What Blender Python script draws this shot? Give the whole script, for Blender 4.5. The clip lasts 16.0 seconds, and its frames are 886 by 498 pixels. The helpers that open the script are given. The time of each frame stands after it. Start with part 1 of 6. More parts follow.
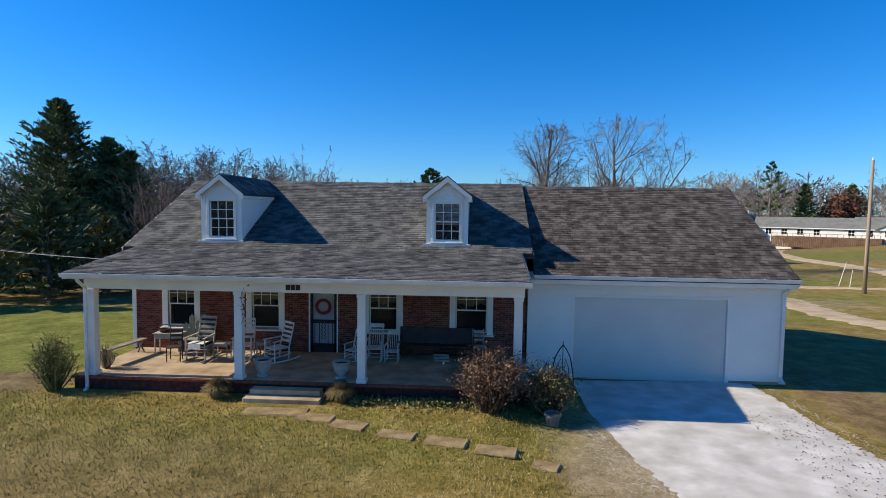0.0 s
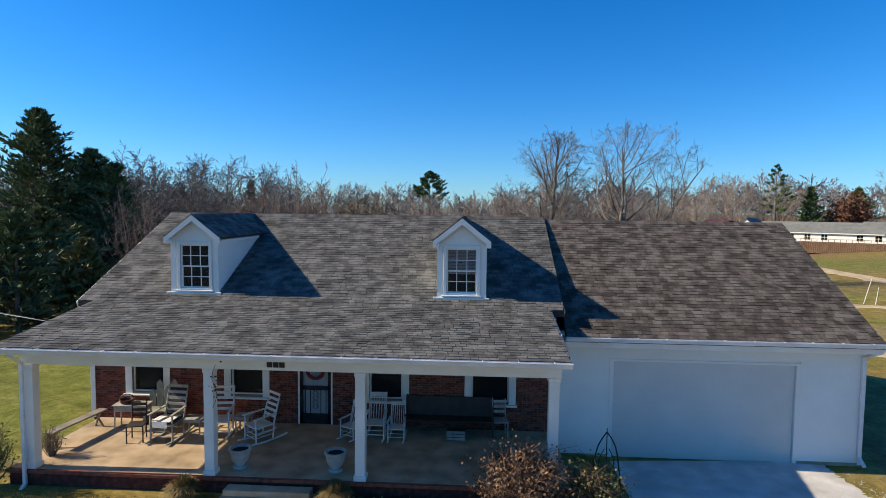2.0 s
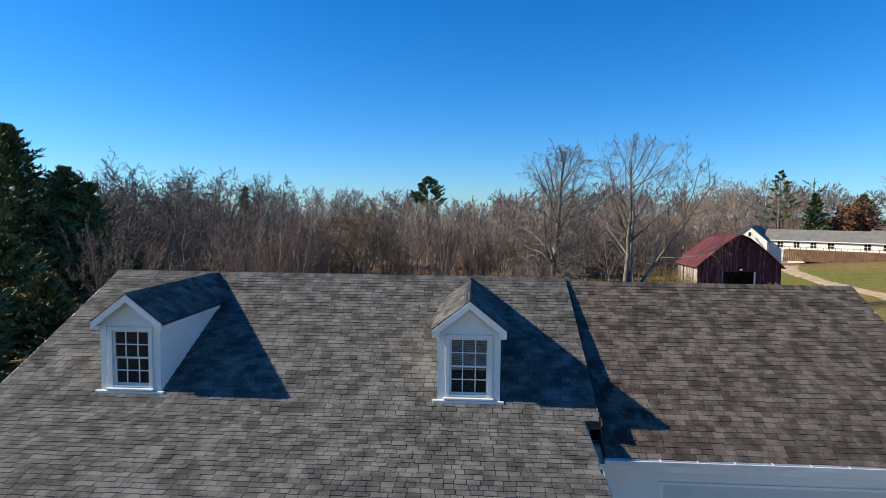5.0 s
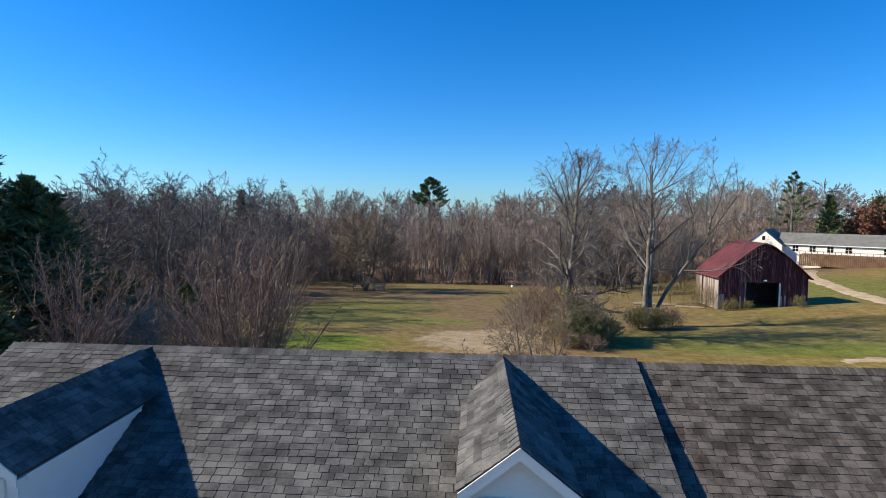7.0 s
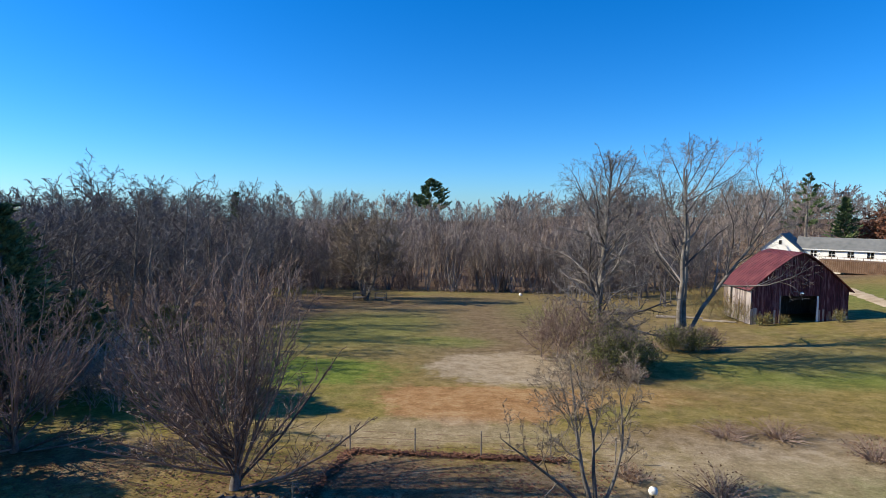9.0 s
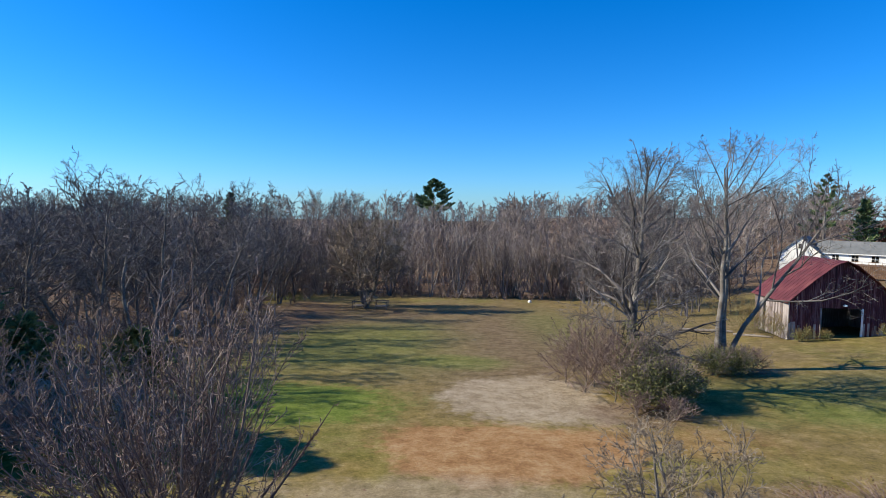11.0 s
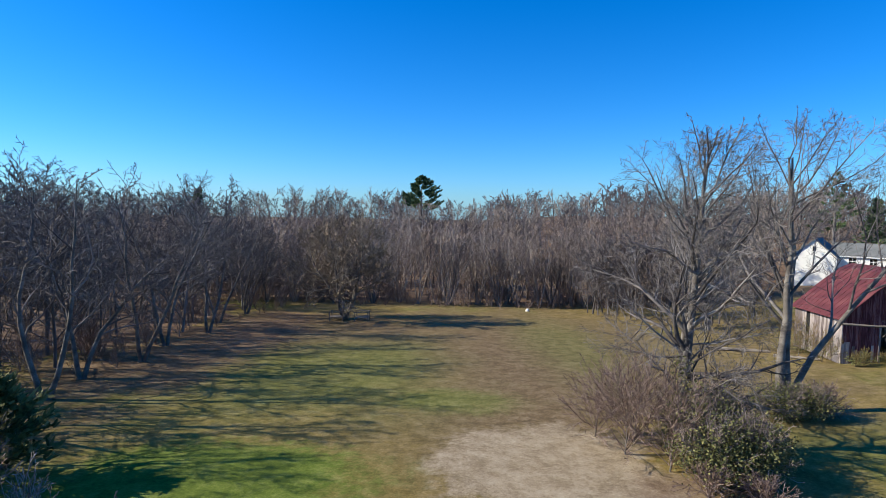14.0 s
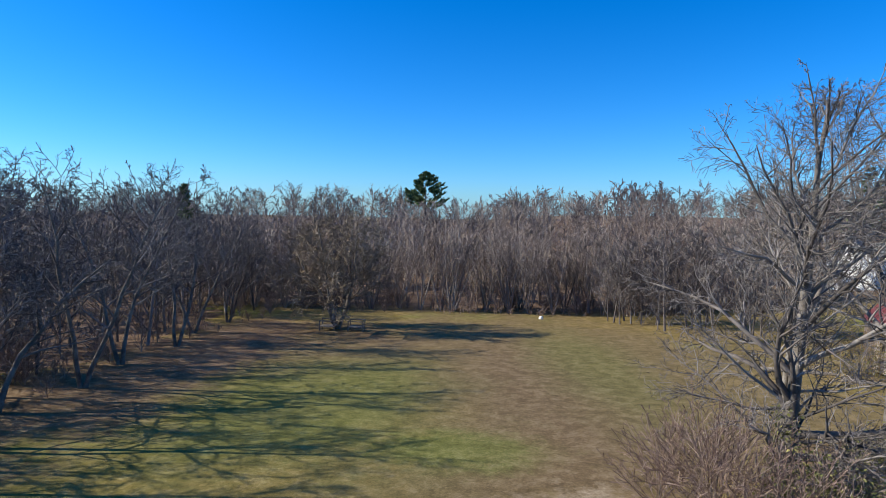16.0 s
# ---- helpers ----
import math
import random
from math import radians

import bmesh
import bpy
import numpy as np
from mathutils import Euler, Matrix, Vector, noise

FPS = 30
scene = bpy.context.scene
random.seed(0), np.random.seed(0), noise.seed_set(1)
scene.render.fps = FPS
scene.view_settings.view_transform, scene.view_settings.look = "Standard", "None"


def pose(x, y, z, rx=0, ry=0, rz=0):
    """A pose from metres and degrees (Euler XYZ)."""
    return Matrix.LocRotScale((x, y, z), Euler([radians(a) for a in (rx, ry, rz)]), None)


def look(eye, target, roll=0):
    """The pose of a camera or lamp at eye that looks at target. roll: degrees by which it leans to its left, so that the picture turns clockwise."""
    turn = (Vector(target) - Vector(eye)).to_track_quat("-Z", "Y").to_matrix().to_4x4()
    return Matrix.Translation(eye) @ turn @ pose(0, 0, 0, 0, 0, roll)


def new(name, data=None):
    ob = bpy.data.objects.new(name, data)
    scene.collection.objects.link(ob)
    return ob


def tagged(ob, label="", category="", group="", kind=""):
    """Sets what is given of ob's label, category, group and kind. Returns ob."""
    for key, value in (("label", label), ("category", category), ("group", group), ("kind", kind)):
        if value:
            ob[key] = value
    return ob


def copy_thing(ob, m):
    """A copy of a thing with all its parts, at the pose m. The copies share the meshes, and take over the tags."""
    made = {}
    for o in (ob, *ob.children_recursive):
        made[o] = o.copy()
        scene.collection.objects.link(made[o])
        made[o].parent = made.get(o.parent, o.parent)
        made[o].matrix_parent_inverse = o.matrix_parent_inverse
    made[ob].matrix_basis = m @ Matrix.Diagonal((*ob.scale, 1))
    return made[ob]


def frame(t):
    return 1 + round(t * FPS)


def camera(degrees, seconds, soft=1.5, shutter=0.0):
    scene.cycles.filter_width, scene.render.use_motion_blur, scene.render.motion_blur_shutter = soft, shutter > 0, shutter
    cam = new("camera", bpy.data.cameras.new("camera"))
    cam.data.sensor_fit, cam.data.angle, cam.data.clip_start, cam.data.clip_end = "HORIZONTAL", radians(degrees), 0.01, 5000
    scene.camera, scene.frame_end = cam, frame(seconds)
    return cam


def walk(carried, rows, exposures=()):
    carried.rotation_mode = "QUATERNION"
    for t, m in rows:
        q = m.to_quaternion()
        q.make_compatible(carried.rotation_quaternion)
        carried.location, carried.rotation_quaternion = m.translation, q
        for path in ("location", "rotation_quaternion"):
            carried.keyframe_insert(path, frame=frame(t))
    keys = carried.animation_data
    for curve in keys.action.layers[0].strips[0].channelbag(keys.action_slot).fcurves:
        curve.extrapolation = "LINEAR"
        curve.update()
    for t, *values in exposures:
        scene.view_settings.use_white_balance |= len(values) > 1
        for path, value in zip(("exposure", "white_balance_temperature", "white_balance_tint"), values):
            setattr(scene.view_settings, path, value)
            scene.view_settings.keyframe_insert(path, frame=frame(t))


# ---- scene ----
cam = camera(75.4, 16.0, soft=0.7)
PATH = [
    (0, (0.32, -0.166, 5.512), (0.204, 1.827, 5.381), 0.8),
    (0.5, (0.067, 0.714, 5.86), (-0.048, 2.706, 5.727), 0.7),
    (1, (-0.067, 1.534, 6.176), (-0.18, 3.527, 6.043), 0.7),
    (1.5, (-0.18, 2.254, 6.515), (-0.292, 4.247, 6.383), 0.7),
    (2, (-0.299, 2.907, 6.852), (-0.411, 4.899, 6.721), 0.7),
    (2.5, (-0.47, 3.432, 7.208), (-0.581, 5.424, 7.076), 0.6),
    (3, (-0.635, 3.849, 7.581), (-0.745, 5.841, 7.45), 0.6),
    (3.5, (-0.691, 4.293, 7.901), (-0.801, 6.286, 7.769), 0.7),
    (4, (-0.665, 4.864, 8.165), (-0.774, 6.857, 8.034), 0.6),
    (4.5, (-0.629, 5.671, 8.441), (-0.738, 7.664, 8.307), 0.7),
    (4.7, (-0.613, 5.986, 8.496), (-0.718, 7.98, 8.37), 0.7),
    (6.8, (-1.155, 10.928, 9.669), (-1.263, 12.921, 9.536), 0.8),
    (7, (-1.313, 11.564, 9.767), (-1.423, 13.556, 9.635), 0.7),
    (7.5, (-1.782, 13.178, 10.028), (-1.888, 15.171, 9.897), 0.6),
    (8, (-2.244, 14.825, 10.246), (-2.347, 16.818, 10.113), 0.7),
    (8.5, (-2.62, 16.4, 10.385), (-2.724, 18.393, 10.253), 0.7),
    (9, (-3.053, 17.825, 10.53), (-3.155, 19.818, 10.399), 0.7),
    (9.2, (-3.188, 18.452, 10.547), (-3.29, 20.445, 10.416), 0.8),
    (11.3, (-4.338, 25.02, 10.985), (-4.443, 27.013, 10.854), 0.8),
    (11.5, (-4.439, 25.643, 10.997), (-4.541, 27.636, 10.868), 0.9),
    (12, (-4.657, 27.237, 11.037), (-4.746, 29.23, 10.909), 0.9),
    (12.5, (-4.925, 28.908, 11.105), (-4.996, 30.902, 10.974), 1.0),
    (13, (-5.06, 30.838, 11.094), (-5.121, 32.833, 10.963), 1.1),
    (13.5, (-5.047, 32.892, 11.045), (-5.107, 34.887, 10.912), 1.1),
    (14, (-4.994, 35.039, 10.956), (-5.055, 37.034, 10.821), 1.0),
    (14.5, (-4.987, 37.302, 10.928), (-5.055, 39.296, 10.791), 1.0),
    (15, (-5.067, 39.643, 10.857), (-5.137, 41.637, 10.719), 1.0),
    (15.5, (-5.095, 42.063, 10.708), (-5.172, 44.057, 10.572), 1.0),
    (16, (-5.202, 44.472, 10.592), (-5.281, 46.465, 10.454), 1.1),
]
# stops, kelvin and tint: the clip's white balance drifts from warm to cool on the way
EXPOSURES = [(0, 0.30, 6450, 10), (0.7, 0.40, 6800, 10), (4.5, 0.42, 6900, 10), (7.0, 0.42, 6650, 10), (9.0, 0.42, 6300, 10), (11.5, 0.41, 6050, 10), (16, 0.42, 6000, 10)]
walk(cam, [(t, look(eye, target, roll)) for t, eye, target, roll in PATH], EXPOSURES)

# ---- light ----
SUN = Vector((1.0, 0.02, -0.62)).normalized()
world = bpy.data.worlds.new("sky")
scene.world = world
world.use_nodes = True
wn = world.node_tree
sky = wn.nodes.new("ShaderNodeTexSky")
sky.sky_type, sky.sun_disc = "NISHITA", False
sky.sun_elevation, sky.sun_rotation = radians(31), radians(270)
sky.air_density, sky.dust_density, sky.ozone_density, sky.altitude = 1.0, 0.3, 2.0, 300
vivid = wn.nodes.new("ShaderNodeHueSaturation")
vivid.inputs["Saturation"].default_value = 1.15
deep = wn.nodes.new("ShaderNodeMix")
deep.data_type, deep.blend_type = "RGBA", "MULTIPLY"
deep.inputs["Factor"].default_value = 1.0
deep.inputs[7].default_value = (0.61, 1.0, 1.55, 1)
wn.links.new(sky.outputs[0], deep.inputs[6])
wn.links.new(deep.outputs[2], vivid.inputs["Color"])
wn.links.new(vivid.outputs[0], wn.nodes["Background"].inputs[0])
wn.nodes["Background"].inputs[1].default_value = 0.085
sun = new("sun", bpy.data.lights.new("sun", "SUN"))
sun.data.energy, sun.data.angle, sun.data.color = 5.6, radians(0.55), (1.0, 0.89, 0.69)
sun.matrix_world = look((0, 0, 0), SUN)


# ---- terrain ----
def ss(a):
    a = min(1.0, max(0.0, a))
    return a * a * (3 - 2 * a)


def gz(x, y):
    """Height of the ground: level round the house, falling away behind it, rising again to the neighbour and the far ridge."""
    s = max(0.0, y - 24)
    z = -0.062 * s * s / (s + 8)
    r = min(110.0, max(0.0, x - 10))
    z += (0.0013 * r * r if r < 30 else 1.17 + 0.08 * (r - 30)) * ss((y - 30) / 60)
    z += 0.22 * ss((3.2 - x) / 2.5) * ss((y - 8.5) / 6) * ss((34 - y) / 8)
    if y > 160:
        z += 0.107 * (min(y, 280) - 160) * ss((y - 160) / 60)
    if y > 280:
        z += 0.068 * (y - 280)
    if y > 700:
        z -= 0.03 * (y - 700)
    return z


# ---- mesh building ----
class MB:
    """Collects vertices and faces for one mesh."""

    def __init__(self):
        self.v, self.f = [], []

    def add(self, vs, fs):
        n = len(self.v)
        self.v.extend(tuple(p) for p in vs)
        self.f.extend(tuple(n + i for i in f) for f in fs)
        return self

    def box(self, x0, x1, y0, y1, z0, z1, m=None):
        vs = [Vector((x, y, z)) for z in (z0, z1) for y in (y0, y1) for x in (x0, x1)]
        if m is not None:
            vs = [m @ p for p in vs]
        return self.add(vs, [(0, 2, 3, 1), (4, 5, 7, 6), (0, 1, 5, 4), (2, 6, 7, 3), (0, 4, 6, 2), (1, 3, 7, 5)])

    def beam(self, a, b, w, h, up=(0, 0, 1)):
        """A straight bar of section w x h from a to b."""
        a, b = Vector(a), Vector(b)
        d = (b - a).normalized()
        u = Vector(up)
        if abs(d.dot(u)) > 0.98:
            u = Vector((0, 1, 0))
        s = d.cross(u).normalized()
        u = s.cross(d)
        vs = []
        for p in (a, b):
            for i, j in ((-1, -1), (1, -1), (1, 1), (-1, 1)):
                vs.append(p + s * (i * w / 2) + u * (j * h / 2))
        return self.add(vs, [(0, 1, 2, 3), (7, 6, 5, 4), (0, 4, 5, 1), (1, 5, 6, 2), (2, 6, 7, 3), (3, 7, 4, 0)])

    def tube(self, pts, radii, n=6, cap=True):
        pts = [Vector(p) for p in pts]
        vs, fs = [], []
        prev = None
        for i, p in enumerate(pts):
            d = (pts[min(i + 1, len(pts) - 1)] - pts[max(i - 1, 0)]).normalized()
            if prev is None:
                prev = d.orthogonal().normalized()
            s = (prev - d * prev.dot(d))
            s = s.normalized() if s.length > 1e-5 else d.orthogonal().normalized()
            prev = s
            t = d.cross(s)
            r = radii[i] if hasattr(radii, "__len__") else radii
            for k in range(n):
                a = 2 * math.pi * k / n
                vs.append(p + (s * math.cos(a) + t * math.sin(a)) * r)
            if i:
                o = (i - 1) * n
                for k in range(n):
                    fs.append((o + k, o + (k + 1) % n, o + n + (k + 1) % n, o + n + k))
        if cap:
            fs.append(tuple(range(n))[::-1])
            fs.append(tuple(range((len(pts) - 1) * n, len(pts) * n)))
        return self.add(vs, fs)

    def strip(self, pts, radii, side):
        """A thin flat twig."""
        vs = []
        for p, r in zip(pts, radii):
            vs += [p - side * r, p + side * r]
        return self.add(vs, [(2 * i, 2 * i + 1, 2 * i + 3, 2 * i + 2) for i in range(len(pts) - 1)])

    def lathe(self, prof, n=16, at=(0, 0, 0)):
        vs, fs = [], []
        for i, (r, z) in enumerate(prof):
            for k in range(n):
                a = 2 * math.pi * k / n
                vs.append((at[0] + r * math.cos(a), at[1] + r * math.sin(a), at[2] + z))
            if i:
                o = (i - 1) * n
                for k in range(n):
                    fs.append((o + k, o + (k + 1) % n, o + n + (k + 1) % n, o + n + k))
        return self.add(vs, fs)

    def prism(self, poly, axis, a, b):
        """A polygon in the two other axes, carried along axis ('x', 'y' or 'z') from a to b."""
        def place(p, c):
            return {"x": (c, p[0], p[1]), "y": (p[0], c, p[1]), "z": (p[0], p[1], c)}[axis]
        n = len(poly)
        vs = [place(p, a) for p in poly] + [place(p, b) for p in poly]
        fs = [tuple(range(n)), tuple(range(2 * n - 1, n - 1, -1))]
        fs += [(i, i + n, (i + 1) % n + n, (i + 1) % n) for i in range(n)]
        return self.add(vs, fs)

    def mesh(self, name, bevel=0.0, smooth=False):
        me = bpy.data.meshes.new(name)
        me.from_pydata(self.v, [], self.f)
        bm = bmesh.new()
        bm.from_mesh(me)
        if len(self.f) < 4000:
            bmesh.ops.recalc_face_normals(bm, faces=bm.faces)
        if bevel:
            bmesh.ops.bevel(bm, geom=[e for e in bm.edges if len(e.link_faces) == 2 and e.calc_face_angle(0) > 0.6], offset=bevel, segments=1, affect="EDGES", clamp_overlap=True)
        for f in bm.faces:
            f.smooth = smooth
        bm.to_mesh(me)
        bm.free()
        return me


def part(name, mb, material, parent=None, label="", bevel=0.0, smooth=False):
    """One mesh object, in the world's coordinates or its parent's, under a thing or a part."""
    me = mb if isinstance(mb, bpy.types.Mesh) else mb.mesh(name, bevel, smooth)
    if material and not me.materials:
        me.materials.append(material)
    ob = new(name, me)
    if parent is not None:
        ob.parent = parent
        root = parent
        while root.parent:
            root = root.parent
        if root.get("world_built"):
            ob.matrix_parent_inverse = Matrix.Translation(-Vector(root["world_built"])) if parent is root else Matrix.Identity(4)
    if label:
        ob["label"] = label
    return ob


def thing(name, label, category, group="", at=None):
    """An Empty at a thing's base. With at, its parts are given in the world's coordinates."""
    e = new(name)
    if at is not None:
        e.location = at
        e["world_built"] = list(at)
    return tagged(e, label, category, group)


def single(name, mb, material, label, category, group="", kind="", bevel=0.0, smooth=False):
    return tagged(part(name, mb, material, None, "", bevel, smooth), label, category, group, kind)


# ---- materials ----
def material(name, cols, rough=0.7, scale=3.0, fine=40.0, bump=0.3, depth=0.01, metal=0.0, vary=0.0, stretch=(1, 1, 1), spec=0.4, island=False):
    """Two or three base colours mixed by noise at two scales, with fine relief; vary: change from piece to piece."""
    m = bpy.data.materials.new(name)
    m.use_nodes = True
    t = m.node_tree
    n, l = t.nodes, t.links
    b = n["Principled BSDF"]
    b.inputs["Roughness"].default_value, b.inputs["Metallic"].default_value = rough, metal
    b.inputs["Specular IOR Level"].default_value = spec
    co = n.new("ShaderNodeTexCoord")
    mp = n.new("ShaderNodeMapping")
    mp.inputs["Scale"].default_value = stretch
    l.new(co.outputs["Object"], mp.inputs[0])
    big, small = n.new("ShaderNodeTexNoise"), n.new("ShaderNodeTexNoise")
    big.inputs["Scale"].default_value, big.inputs["Detail"].default_value = scale, 5
    small.inputs["Scale"].default_value, small.inputs["Detail"].default_value = fine, 3
    l.new(mp.outputs[0], big.inputs[0]), l.new(mp.outputs[0], small.inputs[0])
    ramp = n.new("ShaderNodeValToRGB")
    e = ramp.color_ramp.elements
    e[0].position, e[1].position = 0.3, 0.7
    e[0].color, e[1].color = (*cols[0], 1), (*cols[-1], 1)
    if len(cols) == 3:
        k = e.new(0.5)
        k.color = (*cols[1], 1)
    add = n.new("ShaderNodeMath")
    add.operation = "MULTIPLY_ADD"
    add.inputs[1].default_value = 0.35
    l.new(small.outputs["Fac"], add.inputs[0])
    sub = n.new("ShaderNodeMath")
    sub.operation = "SUBTRACT"
    sub.inputs[1].default_value = 0.175
    l.new(big.outputs["Fac"], sub.inputs[0])
    l.new(sub.outputs[0], add.inputs[2])
    last = add.outputs[0]
    if vary:
        rnd = n.new("ShaderNodeNewGeometry").outputs["Random Per Island"] if island else n.new("ShaderNodeObjectInfo").outputs["Random"]
        va = n.new("ShaderNodeMath")
        va.operation = "MULTIPLY_ADD"
        va.inputs[1].default_value = vary
        l.new(rnd, va.inputs[0])
        vs = n.new("ShaderNodeMath")
        vs.operation = "SUBTRACT"
        vs.inputs[1].default_value = vary / 2
        l.new(last, vs.inputs[0]), l.new(vs.outputs[0], va.inputs[2])
        last = va.outputs[0]
    l.new(last, ramp.inputs[0])
    l.new(ramp.outputs[0], b.inputs["Base Color"])
    if bump:
        bp = n.new("ShaderNodeBump")
        bp.inputs["Strength"].default_value, bp.inputs["Distance"].default_value = bump, depth
        l.new(small.outputs["Fac"], bp.inputs["Height"])
        l.new(bp.outputs[0], b.inputs["Normal"])
    return m


WHITE = material("white_paint", [(0.70, 0.69, 0.64), (0.82, 0.80, 0.74)], 0.45, 1.2, 30, 0.15, 0.004)
VINYL = material("white_vinyl_siding", [(0.71, 0.70, 0.65), (0.80, 0.79, 0.73)], 0.4, 0.7, 25, 0.1, 0.003)
DOORP = material("garage_door_paint", [(0.52, 0.54, 0.51), (0.60, 0.61, 0.57)], 0.42, 0.8, 20, 0.12, 0.003)
METALW = material("white_gutter_metal", [(0.62, 0.63, 0.64), (0.80, 0.80, 0.80)], 0.3, 2, 20, 0.05, 0.002)
BRICK = material("red_brick", [(0.085, 0.020, 0.013), (0.155, 0.038, 0.022), (0.24, 0.07, 0.04)], 0.85, 9, 60, 0.4, 0.006, vary=0.45)
BRICKI = material("red_brick_rows", [(0.085, 0.020, 0.013), (0.155, 0.038, 0.022), (0.24, 0.07, 0.04)], 0.85, 9, 60, 0.4, 0.006, vary=0.45, island=True)
MORTAR = material("mortar", [(0.17, 0.14, 0.12), (0.28, 0.24, 0.21)], 0.9, 6, 80, 0.3, 0.004)
SHC = [(0.052, 0.052, 0.051), (0.100, 0.099, 0.096), (0.164, 0.161, 0.154)]
SHINGLE = material("shingle", SHC, 0.95, 2.0, 22, 0.5, 0.006, vary=0.24, spec=0.12)
SHINGLEI = material("shingle_courses", SHC, 0.95, 2.0, 22, 0.5, 0.006, vary=0.24, island=True, spec=0.12)
SHC2 = [(0.044, 0.037, 0.033), (0.085, 0.073, 0.065), (0.146, 0.128, 0.114)]
SHINGLEG = material("shingle_garage", SHC2, 0.95, 2.8, 22, 0.5, 0.006, vary=0.28, island=True, spec=0.12)
FELT = material("roof_felt", [(0.03, 0.028, 0.026), (0.05, 0.046, 0.042)], 0.95, 4, 60, 0.3, 0.003)
CONCRETE = material("concrete", [(0.24, 0.17, 0.10), (0.40, 0.29, 0.18), (0.52, 0.39, 0.26)], 0.88, 1.5, 50, 0.35, 0.006)
BARNRED = material("weathered_red_boards", [(0.030, 0.009, 0.012), (0.085, 0.018, 0.024), (0.21, 0.105, 0.105)], 0.9, 2.0, 16, 0.5, 0.01, vary=0.22, stretch=(5, 5, 0.35))
BARNGREY = material("weathered_grey_boards", [(0.14, 0.11, 0.10), (0.27, 0.22, 0.20), (0.38, 0.33, 0.30)], 0.9, 2.2, 30, 0.5, 0.01, vary=0.5, stretch=(3, 3, 0.5))
RUST = material("rusted_red_tin", [(0.075, 0.018, 0.018), (0.125, 0.030, 0.030), (0.17, 0.056, 0.048)], 0.6, 0.7, 12, 0.2, 0.01, metal=0.1)
DARKTIN = material("dark_tin_roof", [(0.03, 0.032, 0.036), (0.065, 0.067, 0.075)], 0.45, 0.8, 15, 0.1, 0.005, metal=0.3)
BARK = material("grey_bark", [(0.075, 0.062, 0.05), (0.15, 0.13, 0.11), (0.26, 0.235, 0.205)], 0.9, 1.2, 14, 0.6, 0.02)
TWIG = material("brown_twigs", [(0.115, 0.087, 0.076), (0.215, 0.171, 0.146), (0.37, 0.307, 0.252)], 0.9, 0.045, 0.5, 0, vary=0.42, island=True)
TWIGR = material("reddish_twigs", [(0.115, 0.075, 0.060), (0.21, 0.145, 0.116), (0.34, 0.26, 0.21)], 0.9, 0.05, 0.6, 0, vary=0.42, island=True)
TWIGG = material("grey_twigs", [(0.072, 0.060, 0.055), (0.133, 0.113, 0.104), (0.235, 0.208, 0.192)], 0.9, 0.06, 0.9, 0, vary=0.42, island=True)
TWIGM = material("weathered_twigs", [(0.070, 0.060, 0.054), (0.140, 0.121, 0.109), (0.265, 0.238, 0.217)], 0.9, 0.3, 2, 0, vary=0.40, island=True)
TWIGT = material("tan_twigs", [(0.125, 0.093, 0.064), (0.215, 0.166, 0.115), (0.34, 0.275, 0.196)], 0.9, 0.2, 1.2, 0, vary=0.40, island=True)
# distance haze is mixed into this greyer, flatter twig colour
TWIGF = material("haze_tinted_far_twigs", [(0.105, 0.088, 0.088), (0.165, 0.140, 0.136), (0.235, 0.203, 0.190)], 0.9, 0.02, 0.3, 0, vary=0.35, island=True)
CEDAR = material("cedar_foliage", [(0.045, 0.066, 0.026), (0.100, 0.130, 0.050), (0.175, 0.200, 0.082)], 0.85, 0.35, 3, 0, vary=0.35, island=True)
PINE = material("pine_foliage", [(0.030, 0.060, 0.026), (0.080, 0.125, 0.046), (0.165, 0.205, 0.078)], 0.85, 0.3, 3, 0, vary=0.35, island=True)
OLIVE = material("olive_shrub_leaves", [(0.070, 0.074, 0.022), (0.155, 0.156, 0.046), (0.265, 0.240, 0.092)], 0.8, 0.6, 6, 0, vary=0.35, island=True)
DARKTWIG = material("dark_reddish_twigs", [(0.060, 0.034, 0.025), (0.112, 0.066, 0.046), (0.18, 0.115, 0.082)], 0.9, 3, 9, 0, vary=0.3, island=True)
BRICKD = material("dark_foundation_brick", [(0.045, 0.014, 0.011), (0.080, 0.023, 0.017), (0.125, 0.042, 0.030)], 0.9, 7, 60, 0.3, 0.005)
REDBUSH = material("red_brown_shrub_leaves", [(0.07, 0.032, 0.02), (0.14, 0.075, 0.04), (0.22, 0.14, 0.08)], 0.8, 3, 12, 0)
TANGRASS = material("dry_ornamental_grass", [(0.11, 0.075, 0.025), (0.24, 0.17, 0.065)], 0.8, 4, 20, 0)
OAKLEAF = material("brown_oak_leaves", [(0.09, 0.035, 0.02), (0.19, 0.085, 0.045)], 0.85, 0.6, 3, 0)
BLACK = material("black_iron", [(0.012, 0.012, 0.013), (0.03, 0.03, 0.032)], 0.5, 6, 40, 0.1, 0.002, metal=0.4)
# near-black that paints in the shade inside buildings; also the urn soil
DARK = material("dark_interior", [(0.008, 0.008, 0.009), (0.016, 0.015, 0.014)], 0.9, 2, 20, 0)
CURTAIN = material("pale_blind", [(0.60, 0.60, 0.60), (0.76, 0.76, 0.74)], 0.8, 4, 40, 0.1, 0.003)
GREYROOF = material("grey_shingle_far", [(0.125, 0.13, 0.122), (0.19, 0.19, 0.178)], 0.9, 0.6, 10, 0.2, 0.01)
DECKWOOD = material("stained_deck_wood", [(0.10, 0.055, 0.03), (0.20, 0.12, 0.07)], 0.8, 1, 12, 0.3, 0.01)
